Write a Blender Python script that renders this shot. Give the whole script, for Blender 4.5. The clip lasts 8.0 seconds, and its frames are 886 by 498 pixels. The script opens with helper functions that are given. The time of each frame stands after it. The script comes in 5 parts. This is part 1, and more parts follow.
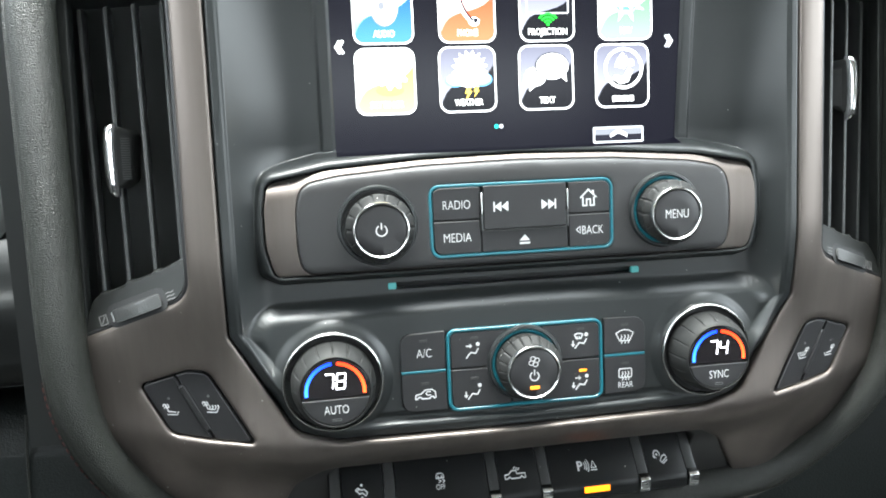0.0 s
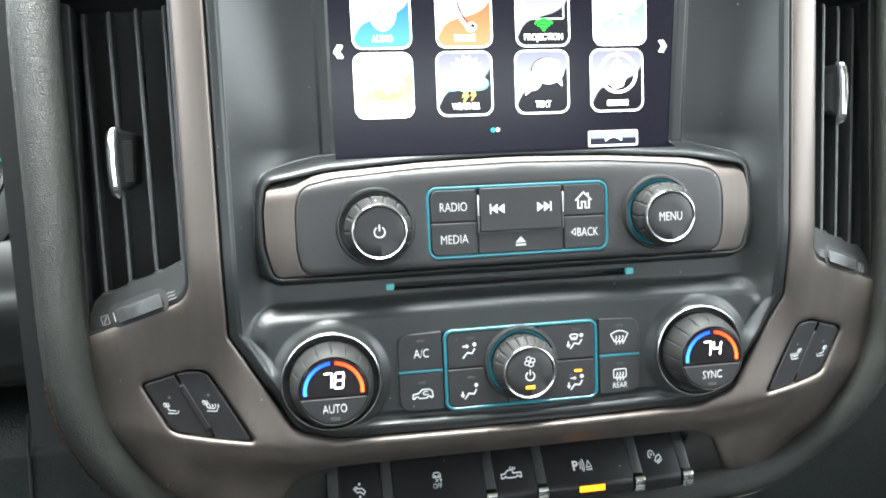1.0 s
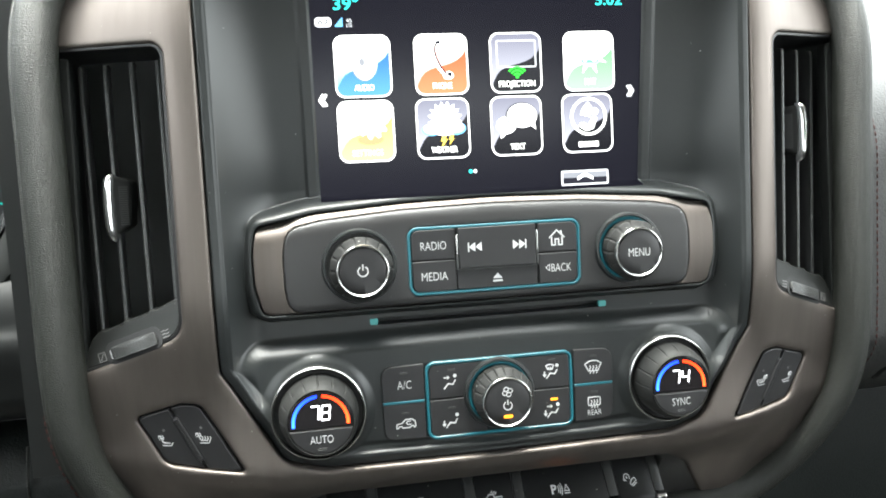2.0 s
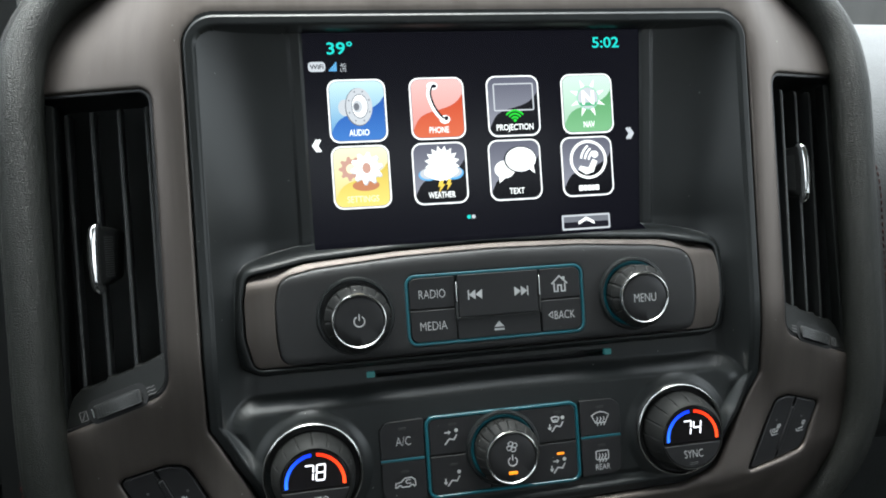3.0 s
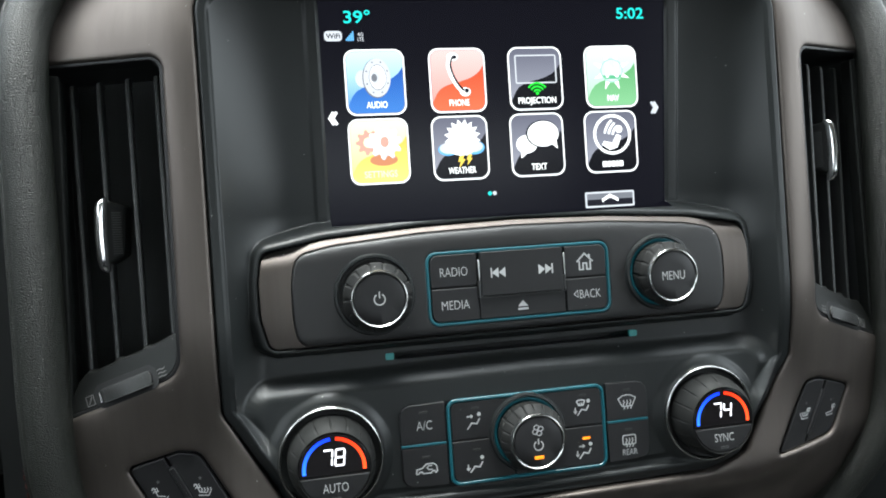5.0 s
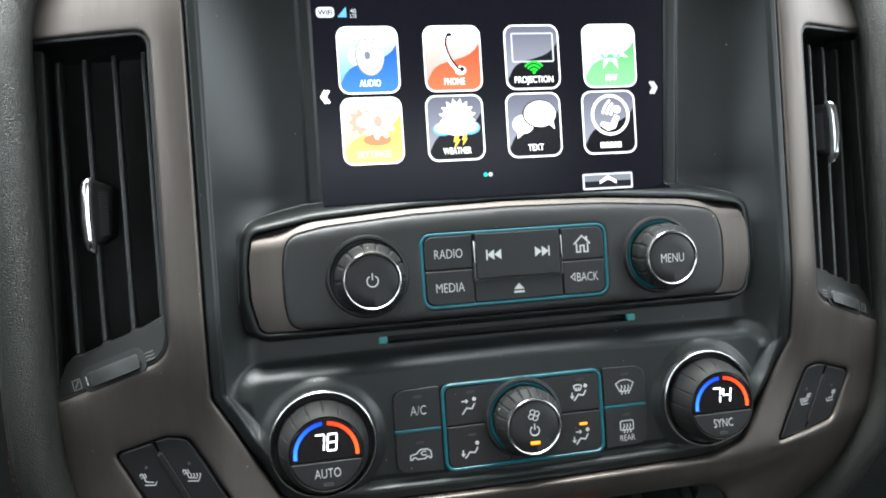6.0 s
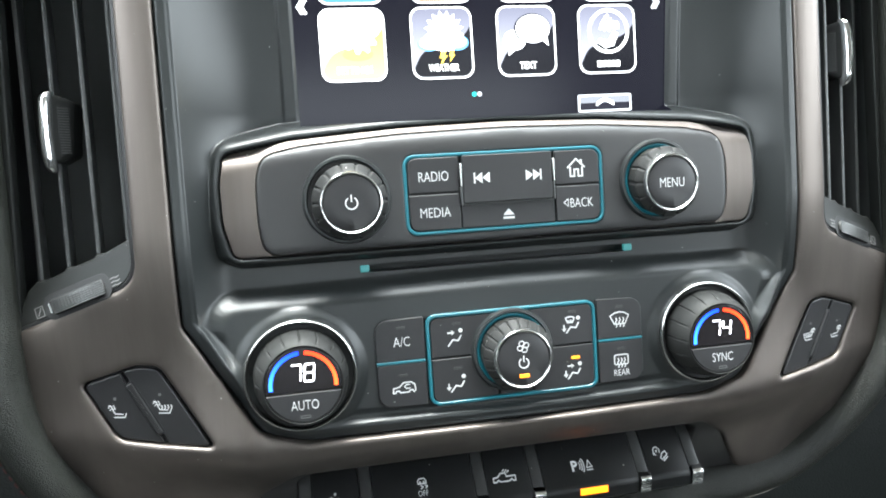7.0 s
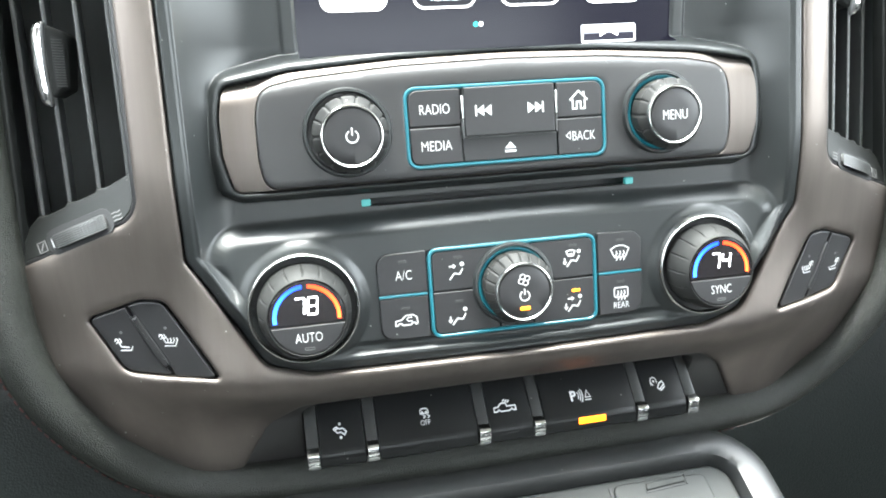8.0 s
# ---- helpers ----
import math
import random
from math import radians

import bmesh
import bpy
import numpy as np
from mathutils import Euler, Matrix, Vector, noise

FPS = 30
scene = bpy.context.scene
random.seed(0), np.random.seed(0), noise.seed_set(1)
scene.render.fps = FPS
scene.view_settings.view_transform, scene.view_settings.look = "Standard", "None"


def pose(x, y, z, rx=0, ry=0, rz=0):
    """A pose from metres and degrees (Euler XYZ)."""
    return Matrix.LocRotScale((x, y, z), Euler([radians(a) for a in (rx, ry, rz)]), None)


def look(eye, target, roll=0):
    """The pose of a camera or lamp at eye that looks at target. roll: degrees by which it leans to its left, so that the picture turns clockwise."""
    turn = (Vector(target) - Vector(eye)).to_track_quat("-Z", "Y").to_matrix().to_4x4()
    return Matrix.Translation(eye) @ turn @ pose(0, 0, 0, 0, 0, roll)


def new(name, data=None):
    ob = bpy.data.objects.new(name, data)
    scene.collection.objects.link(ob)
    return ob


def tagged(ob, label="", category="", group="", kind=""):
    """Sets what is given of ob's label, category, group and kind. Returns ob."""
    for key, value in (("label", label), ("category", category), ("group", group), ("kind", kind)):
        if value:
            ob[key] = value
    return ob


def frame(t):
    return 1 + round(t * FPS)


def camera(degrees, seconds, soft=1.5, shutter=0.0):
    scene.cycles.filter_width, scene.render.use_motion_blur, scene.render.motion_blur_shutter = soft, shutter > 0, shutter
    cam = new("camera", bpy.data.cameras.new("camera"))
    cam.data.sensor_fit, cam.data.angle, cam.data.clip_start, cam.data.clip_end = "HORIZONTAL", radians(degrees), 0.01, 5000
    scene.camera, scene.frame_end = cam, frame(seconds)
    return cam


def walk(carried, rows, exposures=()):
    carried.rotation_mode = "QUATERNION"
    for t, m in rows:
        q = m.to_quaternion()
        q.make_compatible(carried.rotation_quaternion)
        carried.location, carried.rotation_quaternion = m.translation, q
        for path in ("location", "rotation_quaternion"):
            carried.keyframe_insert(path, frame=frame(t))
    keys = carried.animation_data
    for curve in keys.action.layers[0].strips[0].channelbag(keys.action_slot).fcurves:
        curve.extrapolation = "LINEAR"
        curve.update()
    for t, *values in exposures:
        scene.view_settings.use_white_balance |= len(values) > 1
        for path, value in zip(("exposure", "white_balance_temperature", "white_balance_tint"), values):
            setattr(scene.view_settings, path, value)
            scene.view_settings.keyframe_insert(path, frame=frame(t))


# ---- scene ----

from mathutils.geometry import delaunay_2d_cdt

# The dashboard's own frame: x right, y into the dash, z up along the leaning face of the stack, millimetres.
PANEL = pose(0, 0, 0.75, -20, 0, 0)
ROWS = [
    (0.0, (-0.104, -0.390, 0.063), (0.216, 1.571, -0.160), -2.5),
    (0.5, (-0.116, -0.389, 0.057), (0.204, 1.573, -0.166), -2.4),
    (1.0, (-0.104, -0.396, 0.062), (0.219, 1.566, -0.149), -2.4),
    (1.5, (-0.103, -0.395, 0.059), (0.221, 1.568, -0.136), -2.5),
    (1.7, (-0.102, -0.407, 0.070), (0.220, 1.557, -0.133), -2.6),
    (1.8, (-0.100, -0.414, 0.073), (0.222, 1.551, -0.114), -2.5),
    (2.0, (-0.100, -0.417, 0.076), (0.243, 1.546, -0.099), -2.9),
    (2.2, (-0.099, -0.414, 0.080), (0.248, 1.547, -0.099), -3.2),
    (3.3, (-0.107, -0.395, 0.065), (0.281, 1.567, 0.058), -3.7),
    (3.5, (-0.114, -0.389, 0.061), (0.278, 1.572, 0.051), -3.7),
    (4.0, (-0.117, -0.386, 0.060), (0.279, 1.574, 0.040), -3.7),
    (4.5, (-0.116, -0.385, 0.059), (0.282, 1.575, 0.040), -3.8),
    (6.0, (-0.113, -0.377, 0.052), (0.295, 1.581, 0.012), -3.8),
    (6.5, (-0.105, -0.364, 0.040), (0.294, 1.595, -0.014), -3.8),
    (7.0, (-0.102, -0.358, 0.033), (0.293, 1.598, -0.107), -3.7),
    (7.5, (-0.104, -0.359, 0.033), (0.285, 1.586, -0.228), -3.9),
    (8.0, (-0.104, -0.358, 0.032), (0.283, 1.580, -0.274), -3.9),
]
EXPOSURES = [(0.0, 3.63, 6300, 3), (0.5, 3.67, 6300, 3), (1.0, 3.92, 6350, 3), (1.5, 3.92, 6450, 3), (1.8, 3.83, 6500, 3), (2.0, 3.45, 6600, 3), (2.2, 2.82, 6500, 3), (3.3, 1.85, 6250, 3), (4.7, 2.17, 6250, 3), (6.0, 2.67, 6250, 3), (6.5, 3.17, 6250, 3), (7.0, 3.67, 6250, 3), (8.0, 4.44, 6350, 3)]
cam = camera(60.4, 8.0, 1.85)
walk(cam, [(t, PANEL @ look(eye, target, roll)) for t, eye, target, roll in ROWS], EXPOSURES)

# ---------------------------------------------------------------- light
world = bpy.data.worlds.new("overcast_sky")
scene.world = world
world.use_nodes = True
wn, wl = world.node_tree.nodes, world.node_tree.links
sky = wn.new("ShaderNodeTexSky")
sky.sky_type, sky.sun_disc = "NISHITA", False
sky.sun_elevation, sky.sun_rotation = radians(69), radians(-5)
grey = wn.new("ShaderNodeHueSaturation")
grey.inputs["Saturation"].default_value = 0.15
wl.new(sky.outputs[0], grey.inputs["Color"])
# an overcast sky is three times as bright overhead as at the horizon
where = wn.new("ShaderNodeTexCoord")
apart = wn.new("ShaderNodeSeparateXYZ")
wl.new(where.outputs["Generated"], apart.inputs[0])
rise = wn.new("ShaderNodeMapRange")
rise.inputs["To Min"].default_value, rise.inputs["To Max"].default_value = 0.9, 2.8
wl.new(apart.outputs["Z"], rise.inputs["Value"])
cloud = wn.new("ShaderNodeVectorMath")
cloud.operation = "SCALE"
wl.new(grey.outputs[0], cloud.inputs[0])
wl.new(rise.outputs[0], cloud.inputs["Scale"])
wl.new(cloud.outputs[0], wn["Background"].inputs["Color"])
wn["Background"].inputs["Strength"].default_value = 0.15
sun = new("sun", bpy.data.lights.new("sun", "SUN"))
sun.data.energy, sun.data.angle, sun.data.color = 2.8, radians(36), (1.0, 0.97, 0.93)
sun.matrix_world = look((0, 0, 0), (0.03, -0.36, -0.93))

# ---------------------------------------------------------------- materials


def material(name, colour, rough=0.5, metal=0.0, emit=None, strength=0.0, coat=0.0):
    m = bpy.data.materials.new(name)
    m.use_nodes = True
    b = m.node_tree.nodes["Principled BSDF"]
    b.inputs["Base Color"].default_value = (*colour, 1)
    b.inputs["Roughness"].default_value, b.inputs["Metallic"].default_value = rough, metal
    b.inputs["Coat Weight"].default_value = coat
    if emit:
        b.inputs["Emission Color"].default_value, b.inputs["Emission Strength"].default_value = (*emit, 1), strength
    return m


def add(m, kind, **inputs):
    n = m.node_tree.nodes.new(kind)
    for key, value in inputs.items():
        n.inputs[key.replace("_", " ")].default_value = value
    return n


def wire(m, a, b):
    m.node_tree.links.new(a, b)


def ramp(m, source, stops):
    n = m.node_tree.nodes.new("ShaderNodeValToRGB")
    while len(n.color_ramp.elements) < len(stops):
        n.color_ramp.elements.new(0.5)
    for e, (p, c) in zip(n.color_ramp.elements, stops):
        e.position, e.color = p, (c if len(c) == 4 else (*c, 1))
    wire(m, source, n.inputs["Fac"])
    return n


def surfaced(m, base, dark, light, rough=(0.35, 0.5), grain=2500.0, bump=0.06, dust=0.0, stretch=(1, 1, 1), height=0.0002, mottle=18.0):
    """Two scales of colour change, a fine grain in relief and, where asked, specks of dust."""
    b = m.node_tree.nodes["Principled BSDF"]
    co = add(m, "ShaderNodeTexCoord")
    mp = add(m, "ShaderNodeMapping")
    mp.inputs["Scale"].default_value = stretch
    wire(m, co.outputs["Object"], mp.inputs["Vector"])
    big = add(m, "ShaderNodeTexNoise", Scale=mottle, Detail=5.0, Roughness=0.6)
    fine = add(m, "ShaderNodeTexNoise", Scale=grain, Detail=2.0)
    wire(m, mp.outputs[0], big.inputs["Vector"])
    wire(m, mp.outputs[0], fine.inputs["Vector"])
    col = ramp(m, big.outputs["Fac"], [(0.3, dark), (0.7, light)])
    out = col.outputs["Color"]
    rg = add(m, "ShaderNodeMapRange", To_Min=rough[0], To_Max=rough[1])
    wire(m, big.outputs["Fac"], rg.inputs["Value"])
    rough_out = rg.outputs[0]
    if dust:
        specks = add(m, "ShaderNodeTexVoronoi", Scale=170.0)
        wire(m, co.outputs["Object"], specks.inputs["Vector"])
        size = add(m, "ShaderNodeTexNoise", Scale=90.0, Detail=1.0)
        wire(m, co.outputs["Object"], size.inputs["Vector"])
        reach = add(m, "ShaderNodeMapRange", From_Min=0.45, From_Max=0.8, To_Min=0.0, To_Max=0.10)
        wire(m, size.outputs["Fac"], reach.inputs["Value"])
        near = add(m, "ShaderNodeMath")
        near.operation = "LESS_THAN"
        wire(m, specks.outputs["Distance"], near.inputs[0])
        wire(m, reach.outputs[0], near.inputs[1])
        share = add(m, "ShaderNodeMath")
        share.operation = "MULTIPLY"
        share.inputs[1].default_value = dust
        wire(m, near.outputs[0], share.inputs[0])
        mix = add(m, "ShaderNodeMix")
        mix.data_type = "RGBA"
        wire(m, share.outputs[0], mix.inputs["Factor"])
        wire(m, out, mix.inputs[6])
        mix.inputs[7].default_value = (0.55, 0.55, 0.52, 1)
        out = mix.outputs[2]
    wire(m, out, b.inputs["Base Color"])
    wire(m, rough_out, b.inputs["Roughness"])
    if bump:
        bp = add(m, "ShaderNodeBump", Strength=bump, Distance=height)
        wire(m, fine.outputs["Fac"], bp.inputs["Height"])
        wire(m, bp.outputs[0], b.inputs["Normal"])
    return m


def leather(name, dark, light, scale=700.0, strength=1.0):
    m = material(name, light, 0.5)
    b = m.node_tree.nodes["Principled BSDF"]
    co = add(m, "ShaderNodeTexCoord")
    warp = add(m, "ShaderNodeTexNoise", Scale=scale * 0.7, Detail=2.0)
    wire(m, co.outputs["Object"], warp.inputs["Vector"])
    shift = add(m, "ShaderNodeVectorMath")
    shift.operation = "MULTIPLY_ADD"
    shift.inputs[1].default_value = (0.0003, 0.0003, 0.0003)
    wire(m, warp.outputs["Color"], shift.inputs[0])
    wire(m, co.outputs["Object"], shift.inputs[2])
    cell = add(m, "ShaderNodeTexVoronoi", Scale=scale)
    cell.feature = "F1"
    wire(m, shift.outputs[0], cell.inputs["Vector"])
    col = ramp(m, cell.outputs["Distance"], [(0.1, light), (0.75, dark)])
    wire(m, col.outputs["Color"], b.inputs["Base Color"])
    worn = add(m, "ShaderNodeTexNoise", Scale=22.0, Detail=4.0)
    wire(m, co.outputs["Object"], worn.inputs["Vector"])
    rg = add(m, "ShaderNodeMapRange", To_Min=0.32, To_Max=0.5)
    wire(m, worn.outputs["Fac"], rg.inputs["Value"])
    wire(m, rg.outputs[0], b.inputs["Roughness"])
    bp = add(m, "ShaderNodeBump", Strength=strength, Distance=0.0006)
    bp.invert = True
    wire(m, cell.outputs["Distance"], bp.inputs["Height"])
    wire(m, bp.outputs[0], b.inputs["Normal"])
    return m


BLACK = surfaced(material("satin_black_plastic", (0.02, 0.022, 0.023), 0.4), (0.02, 0.022, 0.022), (0.014, 0.0163, 0.0166), (0.018, 0.0205, 0.0208), (0.34, 0.41), bump=0.05, dust=0.45)
PANELBLACK = surfaced(material("faceplate_black", (0.02, 0.02, 0.021), 0.4), (0.02, 0.02, 0.02), (0.021, 0.021, 0.0215), (0.028, 0.028, 0.0285), (0.35, 0.43), bump=0.12, dust=0.5)
BUTTON = surfaced(material("button_black", (0.015, 0.015, 0.016), 0.5), (0.015, 0.015, 0.016), (0.013, 0.013, 0.014), (0.017, 0.017, 0.018), (0.40, 0.50), bump=0.10, dust=0.3)
GLOSSKEY = surfaced(material("glossy_key_black", (0.012, 0.012, 0.013), 0.3), (0.012, 0.012, 0.013), (0.009, 0.0095, 0.01), (0.013, 0.0135, 0.014), (0.30, 0.38), bump=0.04, dust=0.5)
GLOSSKEY.node_tree.nodes["Principled BSDF"].inputs["Specular IOR Level"].default_value = 0.3
DIVIDER = surfaced(material("divider_grey", (0.04, 0.04, 0.04), 0.3), (0.04, 0.04, 0.04), (0.028, 0.029, 0.029), (0.04, 0.041, 0.041), (0.26, 0.34), bump=0.04, dust=0.4)
POCKETBROWN = surfaced(material("pocket_plastic", (0.05, 0.047, 0.045), 0.5), (0.05, 0.05, 0.05), (0.024, 0.024, 0.0235), (0.032, 0.031, 0.030), (0.38, 0.46), bump=0.1)
RUBBER = surfaced(material("knob_rubber", (0.035, 0.035, 0.034), 0.6), (0.03, 0.03, 0.03), (0.014, 0.0145, 0.014), (0.022, 0.0225, 0.022), (0.48, 0.6), bump=0.25, dust=0.6)
RUBBER.node_tree.nodes["Principled BSDF"].inputs["Specular IOR Level"].default_value = 0.14
# Near-black that paints the shade of gaps and recesses; also a plain dark finish.
DARKWELL = material("gap_shade_and_part_black", (0.007, 0.0075, 0.008), 0.6)
VENTWELL = material("vent_housing_black", (0.075, 0.08, 0.08), 0.5)
LEDGE = surfaced(material("ledge_plastic", (0.018, 0.018, 0.018), 0.55), (0.018, 0.018, 0.018), (0.008, 0.009, 0.0085), (0.012, 0.013, 0.0125), (0.42, 0.52), grain=1800.0, bump=0.25, dust=0.3)
LEDGE.node_tree.nodes["Principled BSDF"].inputs["Specular IOR Level"].default_value = 0.3
SLAT = surfaced(material("slat_plastic", (0.018, 0.018, 0.019), 0.42), (0.02, 0.02, 0.02), (0.042, 0.044, 0.044), (0.055, 0.057, 0.057), (0.30, 0.38), bump=0.08)
GREYPLASTIC = surfaced(material("grained_grey_plastic", (0.04, 0.042, 0.043), 0.5), (0.04, 0.04, 0.04), (0.021, 0.0225, 0.0215), (0.029, 0.031, 0.030), (0.45, 0.6), grain=1800.0, bump=0.35, dust=0.3)
GREYPLASTIC.node_tree.nodes["Principled BSDF"].inputs["Specular IOR Level"].default_value = 0.22
SATINGREY = surfaced(material("satin_grey_plastic", (0.09, 0.092, 0.092), 0.4), (0.09, 0.09, 0.09), (0.022, 0.023, 0.023), (0.029, 0.030, 0.030), (0.38, 0.48), bump=0.06, dust=0.3)
TRIM = surfaced(material("brushed_bronze_trim", (0.2, 0.175, 0.155), 0.35, 0.85), (0.2, 0.18, 0.16), (0.124, 0.108, 0.098), (0.165, 0.144, 0.131), (0.43, 0.49), grain=1200.0, bump=0.07, dust=0.6, stretch=(1, 1, 0.04), mottle=60.0)
LEFTPLASTIC = surfaced(material("cluster_panel_plastic", (0.01, 0.01, 0.01), 0.4), (0.01, 0.01, 0.01), (0.007, 0.008, 0.0078), (0.010, 0.0112, 0.011), (0.48, 0.56), bump=0.05)
LEFTPLASTIC.node_tree.nodes["Principled BSDF"].inputs["Specular IOR Level"].default_value = 0.25
CHROME = material("chrome", (0.85, 0.85, 0.85), 0.17, 1.0)
SATIN = material("satin_chrome", (0.5, 0.5, 0.5), 0.22, 1.0)
RING = material("brushed_ring", (0.52, 0.52, 0.51), 0.25, 1.0)
LEATHER = leather("black_grained_leather", (0.0095, 0.0108, 0.0085), (0.0205, 0.0225, 0.018), 1900.0, 0.75)
SOFTDASH = leather("dash_skin", (0.02, 0.021, 0.021), (0.036, 0.037, 0.036), 800.0, 0.35)
LOWERDASH = leather("lower_dash_skin", (0.0065, 0.0085, 0.008), (0.011, 0.014, 0.0135), 900.0, 0.3)
for skin, shine in ((LEATHER, 0.46), (LOWERDASH, 0.25), (SOFTDASH, 0.32)):
    skin.node_tree.nodes["Principled BSDF"].inputs["Specular IOR Level"].default_value = shine
LEGEND = material("legend_white", (0.52, 0.53, 0.53), 0.6, emit=(0.9, 0.95, 1.0), strength=0.012)
FAINT = material("legend_faint_grey", (0.11, 0.11, 0.11), 0.5)
LEDOFF = material("unlit_indicator", (0.03, 0.03, 0.03), 0.4)
CYAN = material("cyan_light_guide", (0.016, 0.10, 0.125), 0.3, emit=(0.02, 0.46, 0.62), strength=0.0055)
TEAL = material("teal_guide_end", (0.08, 0.3, 0.3), 0.4, emit=(0.05, 0.45, 0.45), strength=0.015)
AMBER = material("amber_lamp", (0.6, 0.3, 0.02), 0.4, emit=(1.0, 0.19, 0.002), strength=0.34)
RED_THREAD = material("red_thread", (0.06, 0.016, 0.013), 0.8)
GLASS = material("screen_glass", (0.004, 0.004, 0.006), 0.2)
GLASS.node_tree.nodes["Principled BSDF"].inputs["Specular IOR Level"].default_value = 0.2
GLASS.node_tree.nodes["Principled BSDF"].inputs["Emission Color"].default_value = (0.62, 0.6, 1.0, 1)
GLASS.node_tree.nodes["Principled BSDF"].inputs["Emission Strength"].default_value = 0.0024


GLOW = 0.39
DIALGLASS = material("dial_glass", (0.012, 0.0105, 0.0115), 0.18)


def lit(name, colour, strength=1.0):
    strength *= GLOW
    m = material(name, (0.004, 0.004, 0.004), 0.2, emit=colour, strength=strength)
    m.node_tree.nodes["Principled BSDF"].inputs["Specular IOR Level"].default_value = 0.16
    return m


def fading(name, low, high):
    """A lit field that shades from its lower to its upper edge."""
    m = lit(name, high)
    co = add(m, "ShaderNodeTexCoord")
    cut = add(m, "ShaderNodeSeparateXYZ")
    wire(m, co.outputs["Generated"], cut.inputs[0])
    r = ramp(m, cut.outputs["Z"], [(0.05, low), (0.95, high)])
    wire(m, r.outputs["Color"], m.node_tree.nodes["Principled BSDF"].inputs["Emission Color"])
    return m


FIELD_BLUE, SHINE_BLUE = fading("tile_blue", (0.05, 0.17, 0.50), (0.012, 0.06, 0.32)), fading("tile_blue_shine", (0.15, 0.34, 0.58), (0.52, 0.70, 0.74))
FIELD_RED, SHINE_RED = fading("tile_red", (0.62, 0.13, 0.06), (0.54, 0.05, 0.02)), fading("tile_red_shine", (0.70, 0.30, 0.27), (0.80, 0.47, 0.45))
FIELD_DARK, SHINE_DARK = fading("tile_dark", (0.004, 0.004, 0.006), (0.012, 0.012, 0.016)), fading("tile_dark_shine", (0.25, 0.25, 0.30), (0.12, 0.12, 0.16))
FIELD_GREEN, SHINE_GREEN = fading("tile_green", (0.20, 0.44, 0.22), (0.08, 0.28, 0.10)), fading("tile_green_shine", (0.40, 0.58, 0.44), (0.60, 0.76, 0.66))
FIELD_GOLD, SHINE_GOLD = fading("tile_gold", (0.80, 0.64, 0.17), (0.58, 0.40, 0.05)), fading("tile_gold_shine", (0.74, 0.62, 0.24), (0.80, 0.76, 0.54))
LIT_PINK = lit("screen_pink", (0.55, 0.31, 0.25), 1.0)
LIT_WHITE = lit("screen_white", (1, 1, 1), 1.15)
LIT_PALE = lit("screen_pale", (0.55, 0.56, 0.6), 1.0)
LIT_GREY = lit("screen_grey", (0.16, 0.165, 0.19), 1.0)
LIT_INK = lit("screen_ink", (0.012, 0.012, 0.018), 1.0)
LIT_CYAN = lit("screen_cyan", (0.04, 0.62, 0.56), 1.0)
LIT_SKY = lit("screen_light_blue", (0.14, 0.40, 0.72), 1.0)
LIT_GREEN = lit("screen_green", (0.10, 0.38, 0.20), 1.0)
LIT_MINT = lit("screen_mint", (0.34, 0.62, 0.46), 1.0)
LIT_LIME = lit("screen_lime", (0.04, 0.62, 0.04), 1.0)
LIT_GOLD = lit("screen_gold", (0.85, 0.58, 0.09), 1.0)
LIT_CREAM = lit("screen_cream", (0.95, 0.85, 0.55), 1.0)
LIT_RUST = lit("screen_rust", (0.50, 0.20, 0.10), 1.0)
TICK = lit("tick_teal", (0.01, 0.26, 0.22), 0.5)
DIAL_BLUE = fading("dial_blue", (0.05, 0.25, 1.7), (0.012, 0.055, 1.4))
DIAL_RED = fading("dial_red", (1.8, 0.12, 0.025), (1.3, 0.045, 0.010))
DIAL_WHITE = lit("dial_white", (0.95, 0.93, 1.0), 1.8)

# ---------------------------------------------------------------- mesh tools (millimetres in the panel's frame)
MM = 0.001


def thing(name, base, label, category, group="", kind=""):
    ob = new(name)
    ob.empty_display_size = 0.02
    ob.matrix_world = PANEL @ Matrix.Translation(Vector(base) * MM)
    ob["base"] = [c * MM for c in base]
    return tagged(ob, label, category, group, kind)


def root_base(ob):
    while ob.parent:
        ob = ob.parent
    return Vector(ob["base"])


def part(name, bm, mat, parent, label=""):
    """Links a bmesh, in panel millimetres, as one mesh object under a thing or a part."""
    me = bpy.data.meshes.new(name)
    bm.normal_update()
    for f in bm.faces:
        f.smooth = len(f.verts) <= 4
    for e in bm.edges:
        if len(e.link_faces) == 2 and e.calc_face_angle(0) > radians(38):
            e.smooth = False
    off = root_base(parent)
    for v in bm.verts:
        v.co = v.co * MM - off
    bm.to_mesh(me)
    bm.free()
    me.materials.append(mat)
    ob = new(name, me)
    ob.parent = parent
    return tagged(ob, label)


